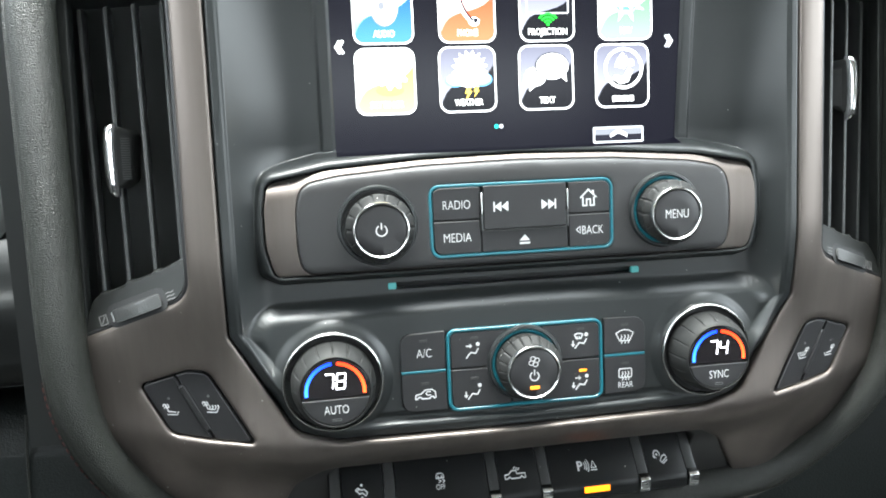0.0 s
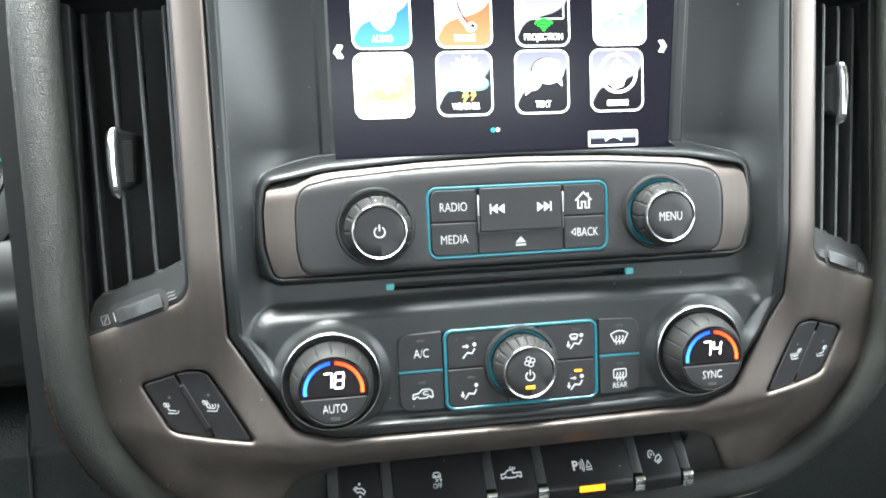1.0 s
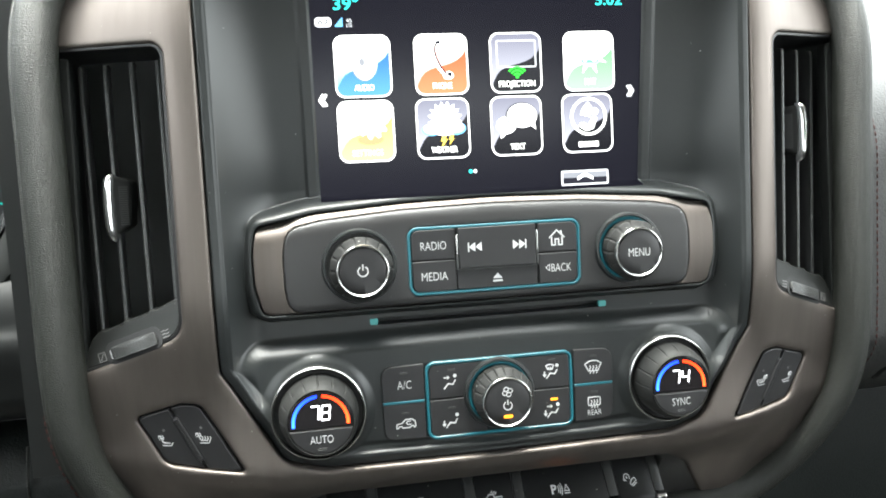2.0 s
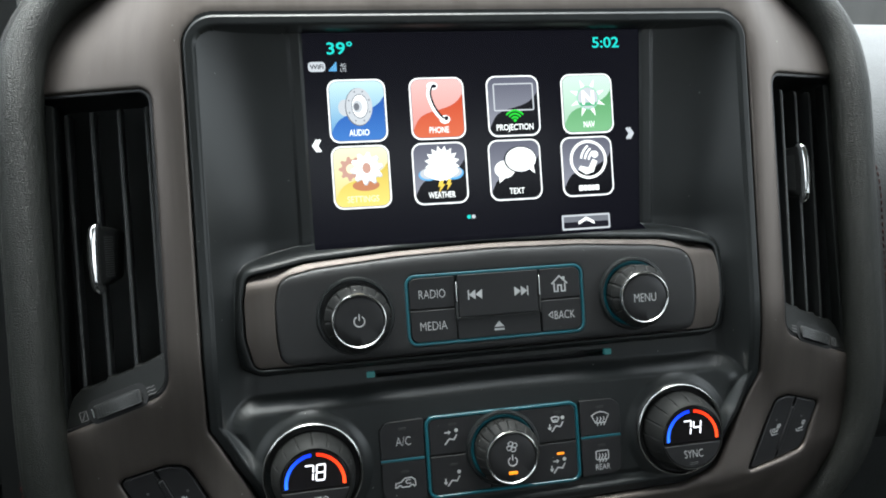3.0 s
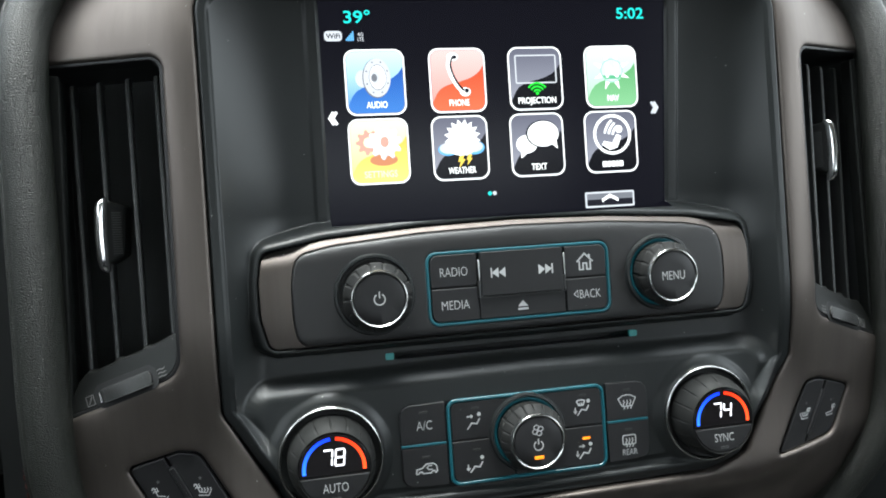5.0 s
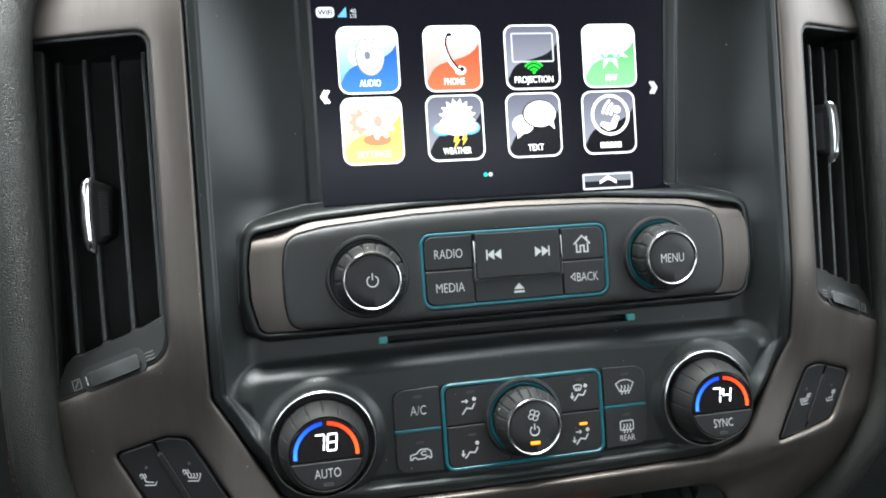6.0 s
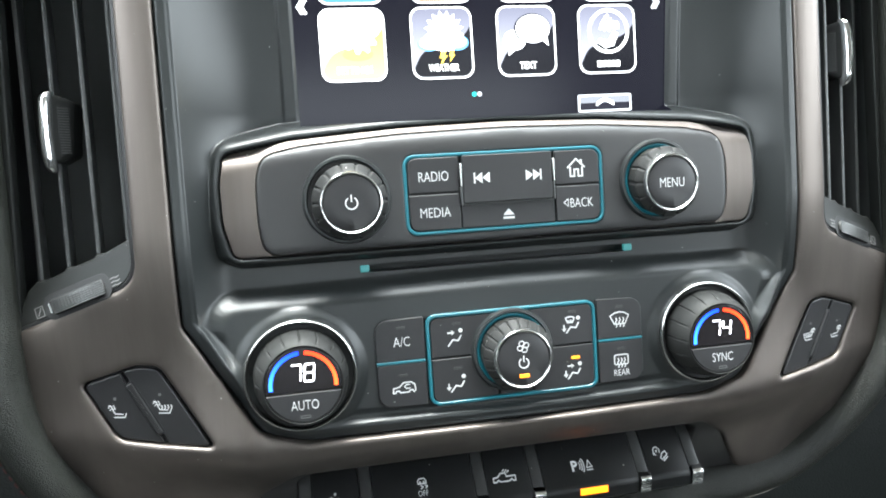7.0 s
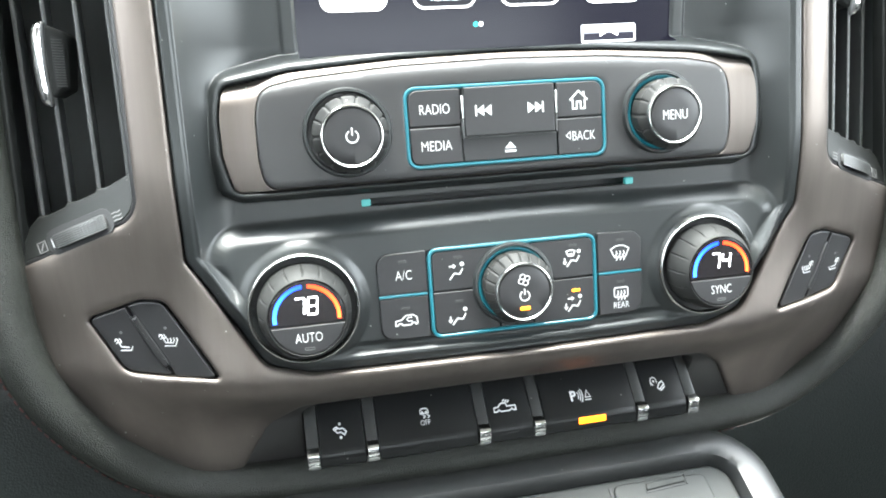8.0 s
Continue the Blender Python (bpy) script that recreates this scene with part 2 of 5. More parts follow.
def solid(name, bm, mat, label, category, kind="", group=""):
    """A thing that is one mesh, in panel millimetres."""
    me = bpy.data.meshes.new(name)
    bm.normal_update()
    lo = Vector([min(v.co[i] for v in bm.verts) for i in range(3)])
    hi = Vector([max(v.co[i] for v in bm.verts) for i in range(3)])
    base = (lo + hi) / 2
    for f in bm.faces:
        f.smooth = len(f.verts) <= 4
    for e in bm.edges:
        if len(e.link_faces) == 2 and e.calc_face_angle(0) > radians(38):
            e.smooth = False
    for v in bm.verts:
        v.co = (v.co - base) * MM
    bm.to_mesh(me)
    bm.free()
    me.materials.append(mat)
    ob = new(name, me)
    ob.matrix_world = PANEL @ Matrix.Translation(base * MM)
    ob["base"] = list(base * MM)
    return tagged(ob, label, category, group, kind)


def rounded(points, n=6):
    """A polygon of (x, z, radius) corners, counter-clockwise, with its corners rounded."""
    out, count = [], len(points)
    for i in range(count):
        x, z, r = points[i]
        p = Vector((x, z))
        a = Vector(points[i - 1][:2]) - p
        b = Vector(points[(i + 1) % count][:2]) - p
        if r <= 0:
            out.append((x, z))
            continue
        half = a.angle(b) / 2
        d = min(r / math.tan(half), a.length * 0.49, b.length * 0.49)
        rr = d * math.tan(half)
        c = p + (a.normalized() + b.normalized()).normalized() * (rr / math.sin(half))
        s, e = p + a.normalized() * d - c, p + b.normalized() * d - c
        a0 = math.atan2(s.y, s.x)
        turn = math.atan2(s.x * e.y - s.y * e.x, s.dot(e))
        for k in range(n + 1):
            w = a0 + turn * k / n
            out.append((c.x + rr * math.cos(w), c.y + rr * math.sin(w)))
    return out


def rrect(x0, x1, z0, z1, r, n=6):
    return rounded([(x0, z0, r), (x1, z0, r), (x1, z1, r), (x0, z1, r)], n)


def circle(x, z, r, n=48):
    return [(x + r * math.cos(2 * math.pi * k / n), z + r * math.sin(2 * math.pi * k / n)) for k in range(n)]


def mirrored(points):
    """The same outline on the other side, still counter-clockwise."""
    return [(-p[0], *p[1:]) for p in reversed(points)]


def denser(points, step):
    out = []
    for i, p in enumerate(points):
        q = points[(i + 1) % len(points)]
        n = max(1, int(math.dist(p, q) / step))
        out += [(p[0] + (q[0] - p[0]) * k / n, p[1] + (q[1] - p[1]) * k / n) for k in range(n)]
    return out


def inset(points, d):
    out, n = [], len(points)
    for i in range(n):
        a, p, b = (Vector(points[j % n]) for j in (i - 1, i, i + 1))
        u, v = (p - a), (b - p)
        u = u.normalized() if u.length > 1e-6 else v.normalized()
        v = v.normalized() if v.length > 1e-6 else u
        m = Vector((-u.y - v.y, u.x + v.x))
        m = m.normalized() if m.length > 1e-6 else Vector((-u.y, u.x))
        k = max(0.5, m.dot(Vector((-u.y, u.x))))
        out.append((p.x + m.x * d / k, p.y + m.y * d / k))
    return out


def plate(outline, y, r=0.6, depth=3.0, surf=None, bm=None):
    """A raised plate with a rounded front edge; its front lies at y (or y + surf(x, z)) and it reaches back by depth."""
    bm = bm or bmesh.new()
    lift = surf or (lambda x, z: 0.0)
    rings = [(0.0, depth), (0.0, r), (r * 0.12, r * 0.5), (r * 0.45, r * 0.14), (r, 0.0)]
    loops = []
    for d, back in rings:
        pts = inset(outline, d) if d else outline
        loops.append([bm.verts.new((x, y + lift(x, z) + back, z)) for x, z in pts])
    n = len(outline)
    for a, b in zip(loops, loops[1:]):
        for i in range(n):
            bm.faces.new((a[i], a[(i + 1) % n], b[(i + 1) % n], b[i]))
    bm.faces.new(loops[-1])
    bm.faces.new(loops[0][::-1])
    return bm


def signed(px, pz, poly):
    """Distance of points from a polygon's edge, positive inside (numpy)."""
    best = np.full(px.shape, 1e9)
    inside = np.zeros(px.shape, bool)
    for (ax, az), (bx, bz) in zip(poly, poly[1:] + poly[:1]):
        dx, dz = bx - ax, bz - az
        length = dx * dx + dz * dz
        if length < 1e-12:
            continue
        t = np.clip(((px - ax) * dx + (pz - az) * dz) / length, 0, 1)
        best = np.minimum(best, np.hypot(px - ax - t * dx, pz - az - t * dz))
        if az != bz:
            cross = (az > pz) != (bz > pz)
            inside ^= cross & (px < (bx - ax) * (pz - az) / (bz - az) + ax)
    return np.where(inside, best, -best)


def sheet(outline, holes, surf, r=1.5, depth=6.0, step=5.0):
    """A shaped skin with holes: front surf(x, z), every rim rounded by r and turned back by depth."""
    loops = [denser(outline, step * 0.6)] + [denser(h, step * 0.4) for h in holes]
    pts, edges = [], []
    sides = [1] + [-1] * len(holes)
    for loop, side in zip(loops, sides):
        for d in (0.0, 0.15 * r, 0.45 * r, r):
            ring = inset(loop, d * side) if d else loop
            k = len(pts)
            pts += ring
            edges += [(k + i, k + (i + 1) % len(ring)) for i in range(len(ring))]
    xs, zs = [p[0] for p in loops[0]], [p[1] for p in loops[0]]
    gx, gz = np.meshgrid(np.arange(min(xs), max(xs), step), np.arange(min(zs), max(zs), step))
    gx, gz = gx.ravel(), gz.ravel()
    keep = signed(gx, gz, loops[0]) > r * 1.6
    for h in loops[1:]:
        keep &= signed(gx, gz, h) < -r * 1.6
    pts += list(zip(gx[keep].tolist(), gz[keep].tolist()))
    vs, _, fs, *_ = delaunay_2d_cdt([Vector(p) for p in pts], edges, [], 0, 1e-5)
    px, pz = np.array([v.x for v in vs]), np.array([v.y for v in vs])
    dist = signed(px, pz, loops[0])
    for h in loops[1:]:
        dist = np.minimum(dist, -signed(px, pz, h))
    bm = bmesh.new()
    sunk = np.where(dist < r, r - np.sqrt(np.maximum(0, r * r - (r - np.clip(dist, 0, r)) ** 2)), 0)
    verts = [bm.verts.new((x, surf(x, z) + s, z)) for x, z, s in zip(px, pz, sunk)]
    cx = np.array([sum(vs[i].x for i in f) / 3 for f in fs])
    cz = np.array([sum(vs[i].y for i in f) / 3 for f in fs])
    ok = signed(cx, cz, loops[0]) > 0
    for h in loops[1:]:
        ok &= signed(cx, cz, h) < 0
    for f, good in zip(fs, ok):
        if good and len(set(f)) == 3:
            try:
                bm.faces.new([verts[i] for i in f])
            except ValueError:
                pass
    for v in [v for v in bm.verts if not v.link_faces]:
        bm.verts.remove(v)
    bmesh.ops.recalc_face_normals(bm, faces=bm.faces)
    if sum(f.normal.y * f.calc_area() for f in bm.faces) > 0:
        bmesh.ops.reverse_faces(bm, faces=bm.faces)
    rim = [e for e in bm.edges if len(e.link_faces) == 1]
    wall = bmesh.ops.extrude_edge_only(bm, edges=rim)["geom"]
    for v in wall:
        if isinstance(v, bmesh.types.BMVert):
            v.co.y += depth
    return bm


def lathe(profile, x, z, n=64, shape=None, bm=None):
    """Turns a profile of (radius, y) about the axis that points out of the panel at (x, z). shape(angle, k) scales a ring."""
    bm = bm or bmesh.new()
    rings = []
    for k, (r, y) in enumerate(profile):
        if r < 1e-4:
            rings.append([bm.verts.new((x, y, z))])
            continue
        ring = []
        for i in range(n):
            a = 2 * math.pi * i / n
            rr = r * (shape(a, k) if shape else 1.0)
            ring.append(bm.verts.new((x + rr * math.cos(a), y, z + rr * math.sin(a))))
        rings.append(ring)
    for a, b in zip(rings, rings[1:]):
        for i in range(n):
            j = (i + 1) % n
            if len(a) == 1 and len(b) == 1:
                continue
            if len(b) == 1:
                bm.faces.new((a[i], a[j], b[0]))
            elif len(a) == 1:
                bm.faces.new((a[0], b[j], b[i]))
            else:
                bm.faces.new((a[i], a[j], b[j], b[i]))
    return bm


def prism(x0, x1, profile, bevel=0.5):
    """A bar along x with the section (y, z), its edges broken."""
    bm = bmesh.new()
    a = [bm.verts.new((x0, y, z)) for y, z in profile]
    b = [bm.verts.new((x1, y, z)) for y, z in profile]
    n = len(profile)
    bm.faces.new(a)
    bm.faces.new(b[::-1])
    for i in range(n):
        bm.faces.new((a[i], b[i], b[(i + 1) % n], a[(i + 1) % n]))
    bmesh.ops.recalc_face_normals(bm, faces=bm.faces)
    if bevel:
        bmesh.ops.bevel(bm, geom=bm.edges[:], offset=bevel, segments=2, affect="EDGES", profile=0.6)
    return bm


def tube(path, section, closed=False, bm=None):
    """Sweeps a section of (out, front) offsets along a path of (x, y, z); out lies in the panel's plane, to the path's right."""
    bm = bm or bmesh.new()
    rings, n = [], len(path)
    for i in range(n):
        a = Vector(path[(i - 1) % n if closed else max(i - 1, 0)])
        b = Vector(path[(i + 1) % n if closed else min(i + 1, n - 1)])
        t = (b - a).normalized()
        side = t.cross(Vector((0, -1, 0))).normalized()
        front = side.cross(t).normalized()
        rings.append([bm.verts.new(Vector(path[i]) + side * u + front * v) for u, v in section])
    m = len(section)
    for i in range(n if closed else n - 1):
        a, b = rings[i], rings[(i + 1) % n]
        for k in range(m):
            bm.faces.new((a[k], a[(k + 1) % m], b[(k + 1) % m], b[k]))
    if not closed:
        bm.faces.new(rings[0][::-1])
        bm.faces.new(rings[-1])
    bmesh.ops.recalc_face_normals(bm, faces=bm.faces)
    return bm


def smooth_path(points, per=8, closed=False):
    """A Catmull-Rom curve through points of any dimension."""
    out, n = [], len(points)
    for i in range(n if closed else n - 1):
        p = [np.array(points[j % n if closed else min(max(j, 0), n - 1)], float) for j in (i - 1, i, i + 1, i + 2)]
        for k in range(per):
            t = k / per
            out.append(tuple(0.5 * (2 * p[1] + (p[2] - p[0]) * t + (2 * p[0] - 5 * p[1] + 4 * p[2] - p[3]) * t * t + (3 * p[1] - p[0] - 3 * p[2] + p[3]) * t ** 3)))
    if not closed:
        out.append(tuple(float(c) for c in points[-1]))
    return out


def band(outline, width, y, proud=0.4, depth=1.0, bm=None):
    """A closed rounded strip of that width lying along the inside of an outline."""
    bm = bm or bmesh.new()
    loops = [[bm.verts.new((px, yy, pz)) for px, pz in (inset(outline, d) if d else outline)]
             for d, yy in ((0, y + depth), (0, y), (width * 0.25, y - proud), (width * 0.75, y - proud), (width, y), (width, y + depth))]
    n = len(outline)
    for a, b in zip(loops, loops[1:]):
        for i in range(n):
            bm.faces.new((a[i], a[(i + 1) % n], b[(i + 1) % n], b[i]))
    return bm


# flat marks: printed legends and lit pictures, thin slabs on their surface
def slab(points, y, bm, thick=0.12):
    a = [bm.verts.new((px, y - thick, pz)) for px, pz in points]
    b = [bm.verts.new((px, y + 0.02, pz)) for px, pz in points]
    n = len(points)
    area = sum(points[i][0] * points[(i + 1) % n][1] - points[(i + 1) % n][0] * points[i][1] for i in range(n))
    if area < 0:
        a, b = a[::-1], b[::-1]
    bm.faces.new(a)
    for i in range(n):
        bm.faces.new((a[i], b[i], b[(i + 1) % n], a[(i + 1) % n]))
    return bm


def stroke(points, width, y, bm, closed=False, thick=0.12):
    """A line of even width through flat points."""
    pts = [Vector(p) for p in points]
    n = len(pts)
    left, right = [], []
    for i in range(n):
        a = pts[i - 1] if (i or closed) else pts[i]
        b = pts[(i + 1) % n] if (i < n - 1 or closed) else pts[i]
        u = (pts[i] - a).normalized() if (pts[i] - a).length > 1e-6 else (b - pts[i]).normalized()
        v = (b - pts[i]).normalized() if (b - pts[i]).length > 1e-6 else u
        m = Vector((-u.y - v.y, u.x + v.x))
        m = m.normalized() if m.length > 1e-6 else Vector((-u.y, u.x))
        k = max(0.6, m.dot(Vector((-u.y, u.x))))
        left.append(pts[i] + m * (width / 2 / k))
        right.append(pts[i] - m * (width / 2 / k))
    for i in range(n if closed else n - 1):
        j = (i + 1) % n
        slab([left[i][:], right[i][:], right[j][:], left[j][:]], y, bm, thick)
    return bm


def arc(x, z, r, a0, a1, n=20):
    return [(x + r * math.cos(radians(a0 + (a1 - a0) * k / n)), z + r * math.sin(radians(a0 + (a1 - a0) * k / n))) for k in range(n + 1)]


def sector(x, z, r0, r1, a0, a1, y, bm, n=24):
    o, i = arc(x, z, r1, a0, a1, n), arc(x, z, r0, a0, a1, n)
    grid = [[bm.verts.new((px, yy, pz)) for px, pz in ring] for ring, yy in ((i, y + 0.02), (i, y - 0.12), (o, y - 0.12), (o, y + 0.02))]
    for a, b in zip(grid, grid[1:]):
        for k in range(n):
            bm.faces.new((a[k], b[k], b[k + 1], a[k + 1]))
    return bm


def words(text, x, z, height, y, wide=0.86, slant=0.0, heavy=0.0):
    """Lettering with capitals of that height, centred on (x, z)."""
    cu = bpy.data.curves.new("lettering", "FONT")
    cu.body, cu.size, cu.align_x, cu.align_y = text, 1.0, "CENTER", "BOTTOM_BASELINE"
    cu.extrude, cu.offset, cu.shear, cu.resolution_u = 0.01, heavy, slant, 3
    ob = new("lettering", cu)
    bpy.context.view_layer.update()
    me = bpy.data.meshes.new_from_object(ob.evaluated_get(bpy.context.evaluated_depsgraph_get()))
    bpy.data.objects.remove(ob)
    bpy.data.curves.remove(cu)
    out = bmesh.new()
    out.from_mesh(me)
    bpy.data.meshes.remove(me)
    k = height / 0.70
    xs = [v.co.x for v in out.verts]
    mid = (min(xs) + max(xs)) / 2
    for v in out.verts:
        v.co = Vector((x + (v.co.x - mid) * k * wide, y - 0.08 - v.co.z * 6, z - height / 2 + v.co.y * k))
    return out


def clip01(v):
    return np.clip(v, 0, 1)


def ease(v):
    v = clip01(v)
    return v * v * (3 - 2 * v)


# ---------------------------------------------------------------- shapes of the stack


def proud(z):
    """How far the rim of the stack stands out at a height."""
    return 6.4 + 13.6 * ease((z + 68) / 95)


def soft(v, w):
    """A ramp that starts gently."""
    return w * math.log1p(math.exp(min(v / w, 40.0)))


def trim_y(x, z):
    """How far the bronze skin lies into the dash: proud beside the screen, falling away outwards and underneath."""
    ax = abs(x)
    r = float(proud(z))
    y = -r + soft(ax - 160, 3.0) * (r + 2) / 56
    start = -83 + 8 * float(ease((ax - 118) / 40)) + 9 * float(ease((ax - 165) / 40))
    fall = soft(start - z, 2.6) * (1.32 - 0.45 * float(ease((ax - 120) / 50)) - 0.42 * float(ease((ax - 165) / 35)))
    y -= 6.4 * float(ease((-18 - z) / 62)) * float(ease((190 - ax) / 50))
    y += fall - 0.65 * soft(fall - 28, 4.0)
    y += 12 * max(0.0, (z - 145) / 45) ** 2 * (0.35 + 0.65 * min(1.0, max(0.0, (ax - 150) / 50)))
    y += float(ease((ax - 175) / 42) * ease((-15 - z) / 45)) * 5
    return y


BEZEL = rounded([(-150, 186, 16), (-150.5, -17, 5), (-121, -69.6, 14), (-100, -75.9, 16), (0, -77.3, 0), (100, -75.9, 16), (121, -69.6, 14), (150.5, -17, 5), (150, 186, 16)], 8)
AUDIO = rounded([(-129.7, 44, 40), (-129.7, 26, 30), (-126, 10.5, 5), (126, 10.5, 5), (129.7, 26, 30), (129.7, 44, 40), (127.6, 57, 5), (98, 62.3, 60), (50, 65.6, 90), (0, 66.8, 200), (-50, 65.6, 90), (-98, 62.3, 60), (-127.6, 57, 5)], 6)
POD = rounded([(-141, -9, 22), (-135, -38, 20), (-112, -69.5, 22), (112, -69.5, 22), (135, -38, 20), (141, -9, 22), (0, -7, 0)], 8)


def black_bezel():
    """The black moulding: a deep hollow round the screen, a lip round the audio strip, a swelling for the climate controls."""
    cell = 0.5
    x = np.arange(-153, 153.01, cell)
    z = np.arange(-81, 189.01, cell)
    X, Z = np.meshgrid(x, z)
    ax = np.abs(X)
    edge = signed(X, Z, BEZEL)
    r = proud(Z) - 1.2
    floor = (5.9 - 0.12 * (Z - 80)) * ease((Z - 46) / 30)
    inner = 91 + 30 * ease((100 - Z) / 90)
    side = clip01((ax - inner) / (143.5 - inner)) ** 2.7
    top = clip01((Z - 179.5) / 3.0) ** 1.5
    rise = np.maximum(side, top)
    low = ease((-5 - Z) / 30)
    rise = np.maximum(rise, clip01(1 - (edge - 6.2) / (10 - 4 * low)) ** 2 * ease((40 - Z) / 25))
    y = floor + (-r - floor) * rise
    # crisp step inside the rim
    y = np.where(edge < 6.4, -r - 0.8 * ease((6.4 - edge) / 1.8) + 3.0 * ease((1.5 - edge) / 1.5), y)
    # screen's own frame
    frame_d = np.maximum(ax - 92.6, Z - 179.4)
    y = np.minimum(y, np.where(Z > 66, floor - 1.5 * ease((Z - 67) / 7) * ease((frame_d + 0.2) / 1.6) * ease((8.2 - frame_d) / 2.4), 1e3))
    # lip round the audio strip
    out = -signed(X, Z, AUDIO)
    crest = np.where(out < 1.2, ease((out + 0.1) / 0.7), np.maximum(0, 1 - ((out - 1.2) / (8.0 - 4.4 * ease((13 - Z) / 6))) ** 2) ** 1.15)
    lip = floor - (9.8 - 3.6 * ease((118 - ax) / 22) * ease((Z - 40) / 15) + floor) * crest
    y = np.where(out > 0, np.minimum(y, lip), 0.5)
    # climate swelling
    inside = signed(X, Z, POD)
    y = y - 8.0 * ease((inside + 5.2) / 11.5) ** 0.85
    # the lower border flares out
    y = y - 2.8 * ease((10.5 - edge) / 9.0) * ease((-46 - Z) / 24)
    # collars round the temperature knobs
    for cx in (-101, 100.6):
        rho = np.hypot(X - cx, Z + 43.6)
        y = y - 2.6 * ease((31.0 - rho) / 5.6) ** 0.8 * ease((edge - 1.5) / 9.0)
    # the glass sits behind the moulding
    keep_x = (np.abs((X[:-1, :-1] + cell / 2)) < 66.5) & (np.abs(Z[:-1, :-1] + cell / 2 - 1) < 2.0)
    glass = (np.abs(X[:-1, :-1] + cell / 2) < 92.4) & (Z[:-1, :-1] > 68.0) & (Z[:-1, :-1] < 179.2)
    outline = signed(X[:-1, :-1] + cell / 2, Z[:-1, :-1] + cell / 2, BEZEL) < -2.0
    drop = keep_x | glass | outline
    rows, cols = X.shape
    index = np.arange(rows * cols).reshape(rows, cols)
    quads = np.stack([index[:-1, :-1], index[:-1, 1:], index[1:, 1:], index[1:, :-1]], -1)[~drop]
    used = np.unique(quads)
    remap = np.zeros(rows * cols, int)
    remap[used] = np.arange(len(used))
    co = np.stack([X.ravel(), y.ravel(), Z.ravel()], -1)[used] * MM
    me = bpy.data.meshes.new("moulding")
    me.from_pydata(co.tolist(), [], remap[quads].tolist())
    me.polygons.foreach_set("use_smooth", np.ones(len(me.polygons), bool))
    me.materials.append(BLACK)
    return me


bezel = thing("stack_bezel", (0, 0, 0), "satin black moulded bezel hollowed round a touchscreen", "bezel", kind="structure")
moulding = new("moulding", black_bezel())
moulding.parent = bezel
part("back_plate", plate(rrect(-148, 148, 50, 200, 8), 16, 0.5, 3), DARKWELL, bezel, "dark plate behind the moulding")
# the disc slot
part("disc_slot", plate(rrect(-66.4, 66.4, -0.9, 2.9, 0.6), 9, 0.2, 2), DARKWELL, bezel, "dark slit for discs")
for name, pr in (("slot_lip", [(9, 2.8), (0.2, 2.8), (0.0, 3.2), (9, 3.2)]), ("slot_lip", [(9, -1.2), (0.0, -1.2), (0.2, -0.8), (9, -0.8)])):
    part(name, prism(-66.5, 66.5, pr, 0), BLACK, bezel)
for mid in (-67.9, 65.4):
    part("slot_light", plate(rrect(mid - 2.2, mid + 2.2, -0.7, 2.7, 0.7), -0.35, 0.3, 2), TEAL, bezel, "teal light guide at the slot's end")

# the bronze skin
PAD_PATH = [(0, 31, -143), (-60, 31, -143), (-120, 31, -142.5), (-158, 32, -139), (-183, 29, -127), (-205, 20, -104), (-220, 11, -78), (-228, 5, -50), (-230, 2, -15),
            (-230, 1, 40), (-230, 1, 100), (-229.5, 2, 150), (-224, 7, 182), (-206, 12, 206), (-170, 12, 217), (-80, 12, 222), (0, 12, 223)]
PAD = smooth_path(PAD_PATH + [(-x, y, z) for x, y, z in PAD_PATH[-2:0:-1]], 8, closed=True)
VENT = rounded([(-225, 153, 3), (-227, -17, 2), (-166.9, 4.0, 13), (-165.5, 151.5, 7)], 6)
SEAT = rounded([(-197, -40, 3), (-183, -66.5, 9), (-140.5, -72.5, 1.5), (-162, -33.5, 6), (-172, -32.5, 8)], 6)
POCKET = rounded([(-141, -136, 3), (141, -136, 3), (124, -107, 14), (106, -95.4, 12), (-106, -95.4, 12), (-124, -107, 14)], 8)
SKIN = [(x, z) for x, y, z in PAD][::-1]
if sum(a[0] * b[1] - b[0] * a[1] for a, b in zip(SKIN, SKIN[1:] + SKIN[:1])) < 0:
    SKIN = SKIN[::-1]
SKIN = inset(SKIN, 3.0)
solid("stack_trim", sheet(SKIN, [BEZEL, VENT, mirrored(VENT), SEAT, mirrored(SEAT), POCKET], trim_y, 1.9, 8, 4.0), TRIM,
      "brushed bronze metallic trim framing the centre stack", "dash trim", kind="structure")


def pad_section(n=20):
    return [(10.6 * math.cos(2 * math.pi * k / n), 12.0 * math.sin(2 * math.pi * k / n)) for k in range(n)]


solid("padded_surround", tube(PAD, pad_section(), True), LEATHER, "black grained padded roll round the centre stack", "dash padding", kind="structure")

# ---------------------------------------------------------------- small helpers for controls


def flipped(bm, s):
    """The same mesh on the other side of the stack when s is 1."""
    if s > 0:
        for v in bm.verts:
            v.co.x = -v.co.x
        bmesh.ops.reverse_faces(bm, faces=bm.faces)
    return bm


def leant(bm, f):
    """Moves every vertex into the dash by f(x, z)."""
    for v in bm.verts:
        v.co.y += f(v.co.x, v.co.z)
    return bm


def fitted(text, x, z, height, width, y, slant=0.0, heavy=-0.012):
    bm = words(text, x, z, height, y, 1.0, slant, heavy)
    xs = [v.co.x for v in bm.verts]
    k = width / (max(xs) - min(xs))
    for v in bm.verts:
        v.co.x = x + (v.co.x - x) * k
    return bm


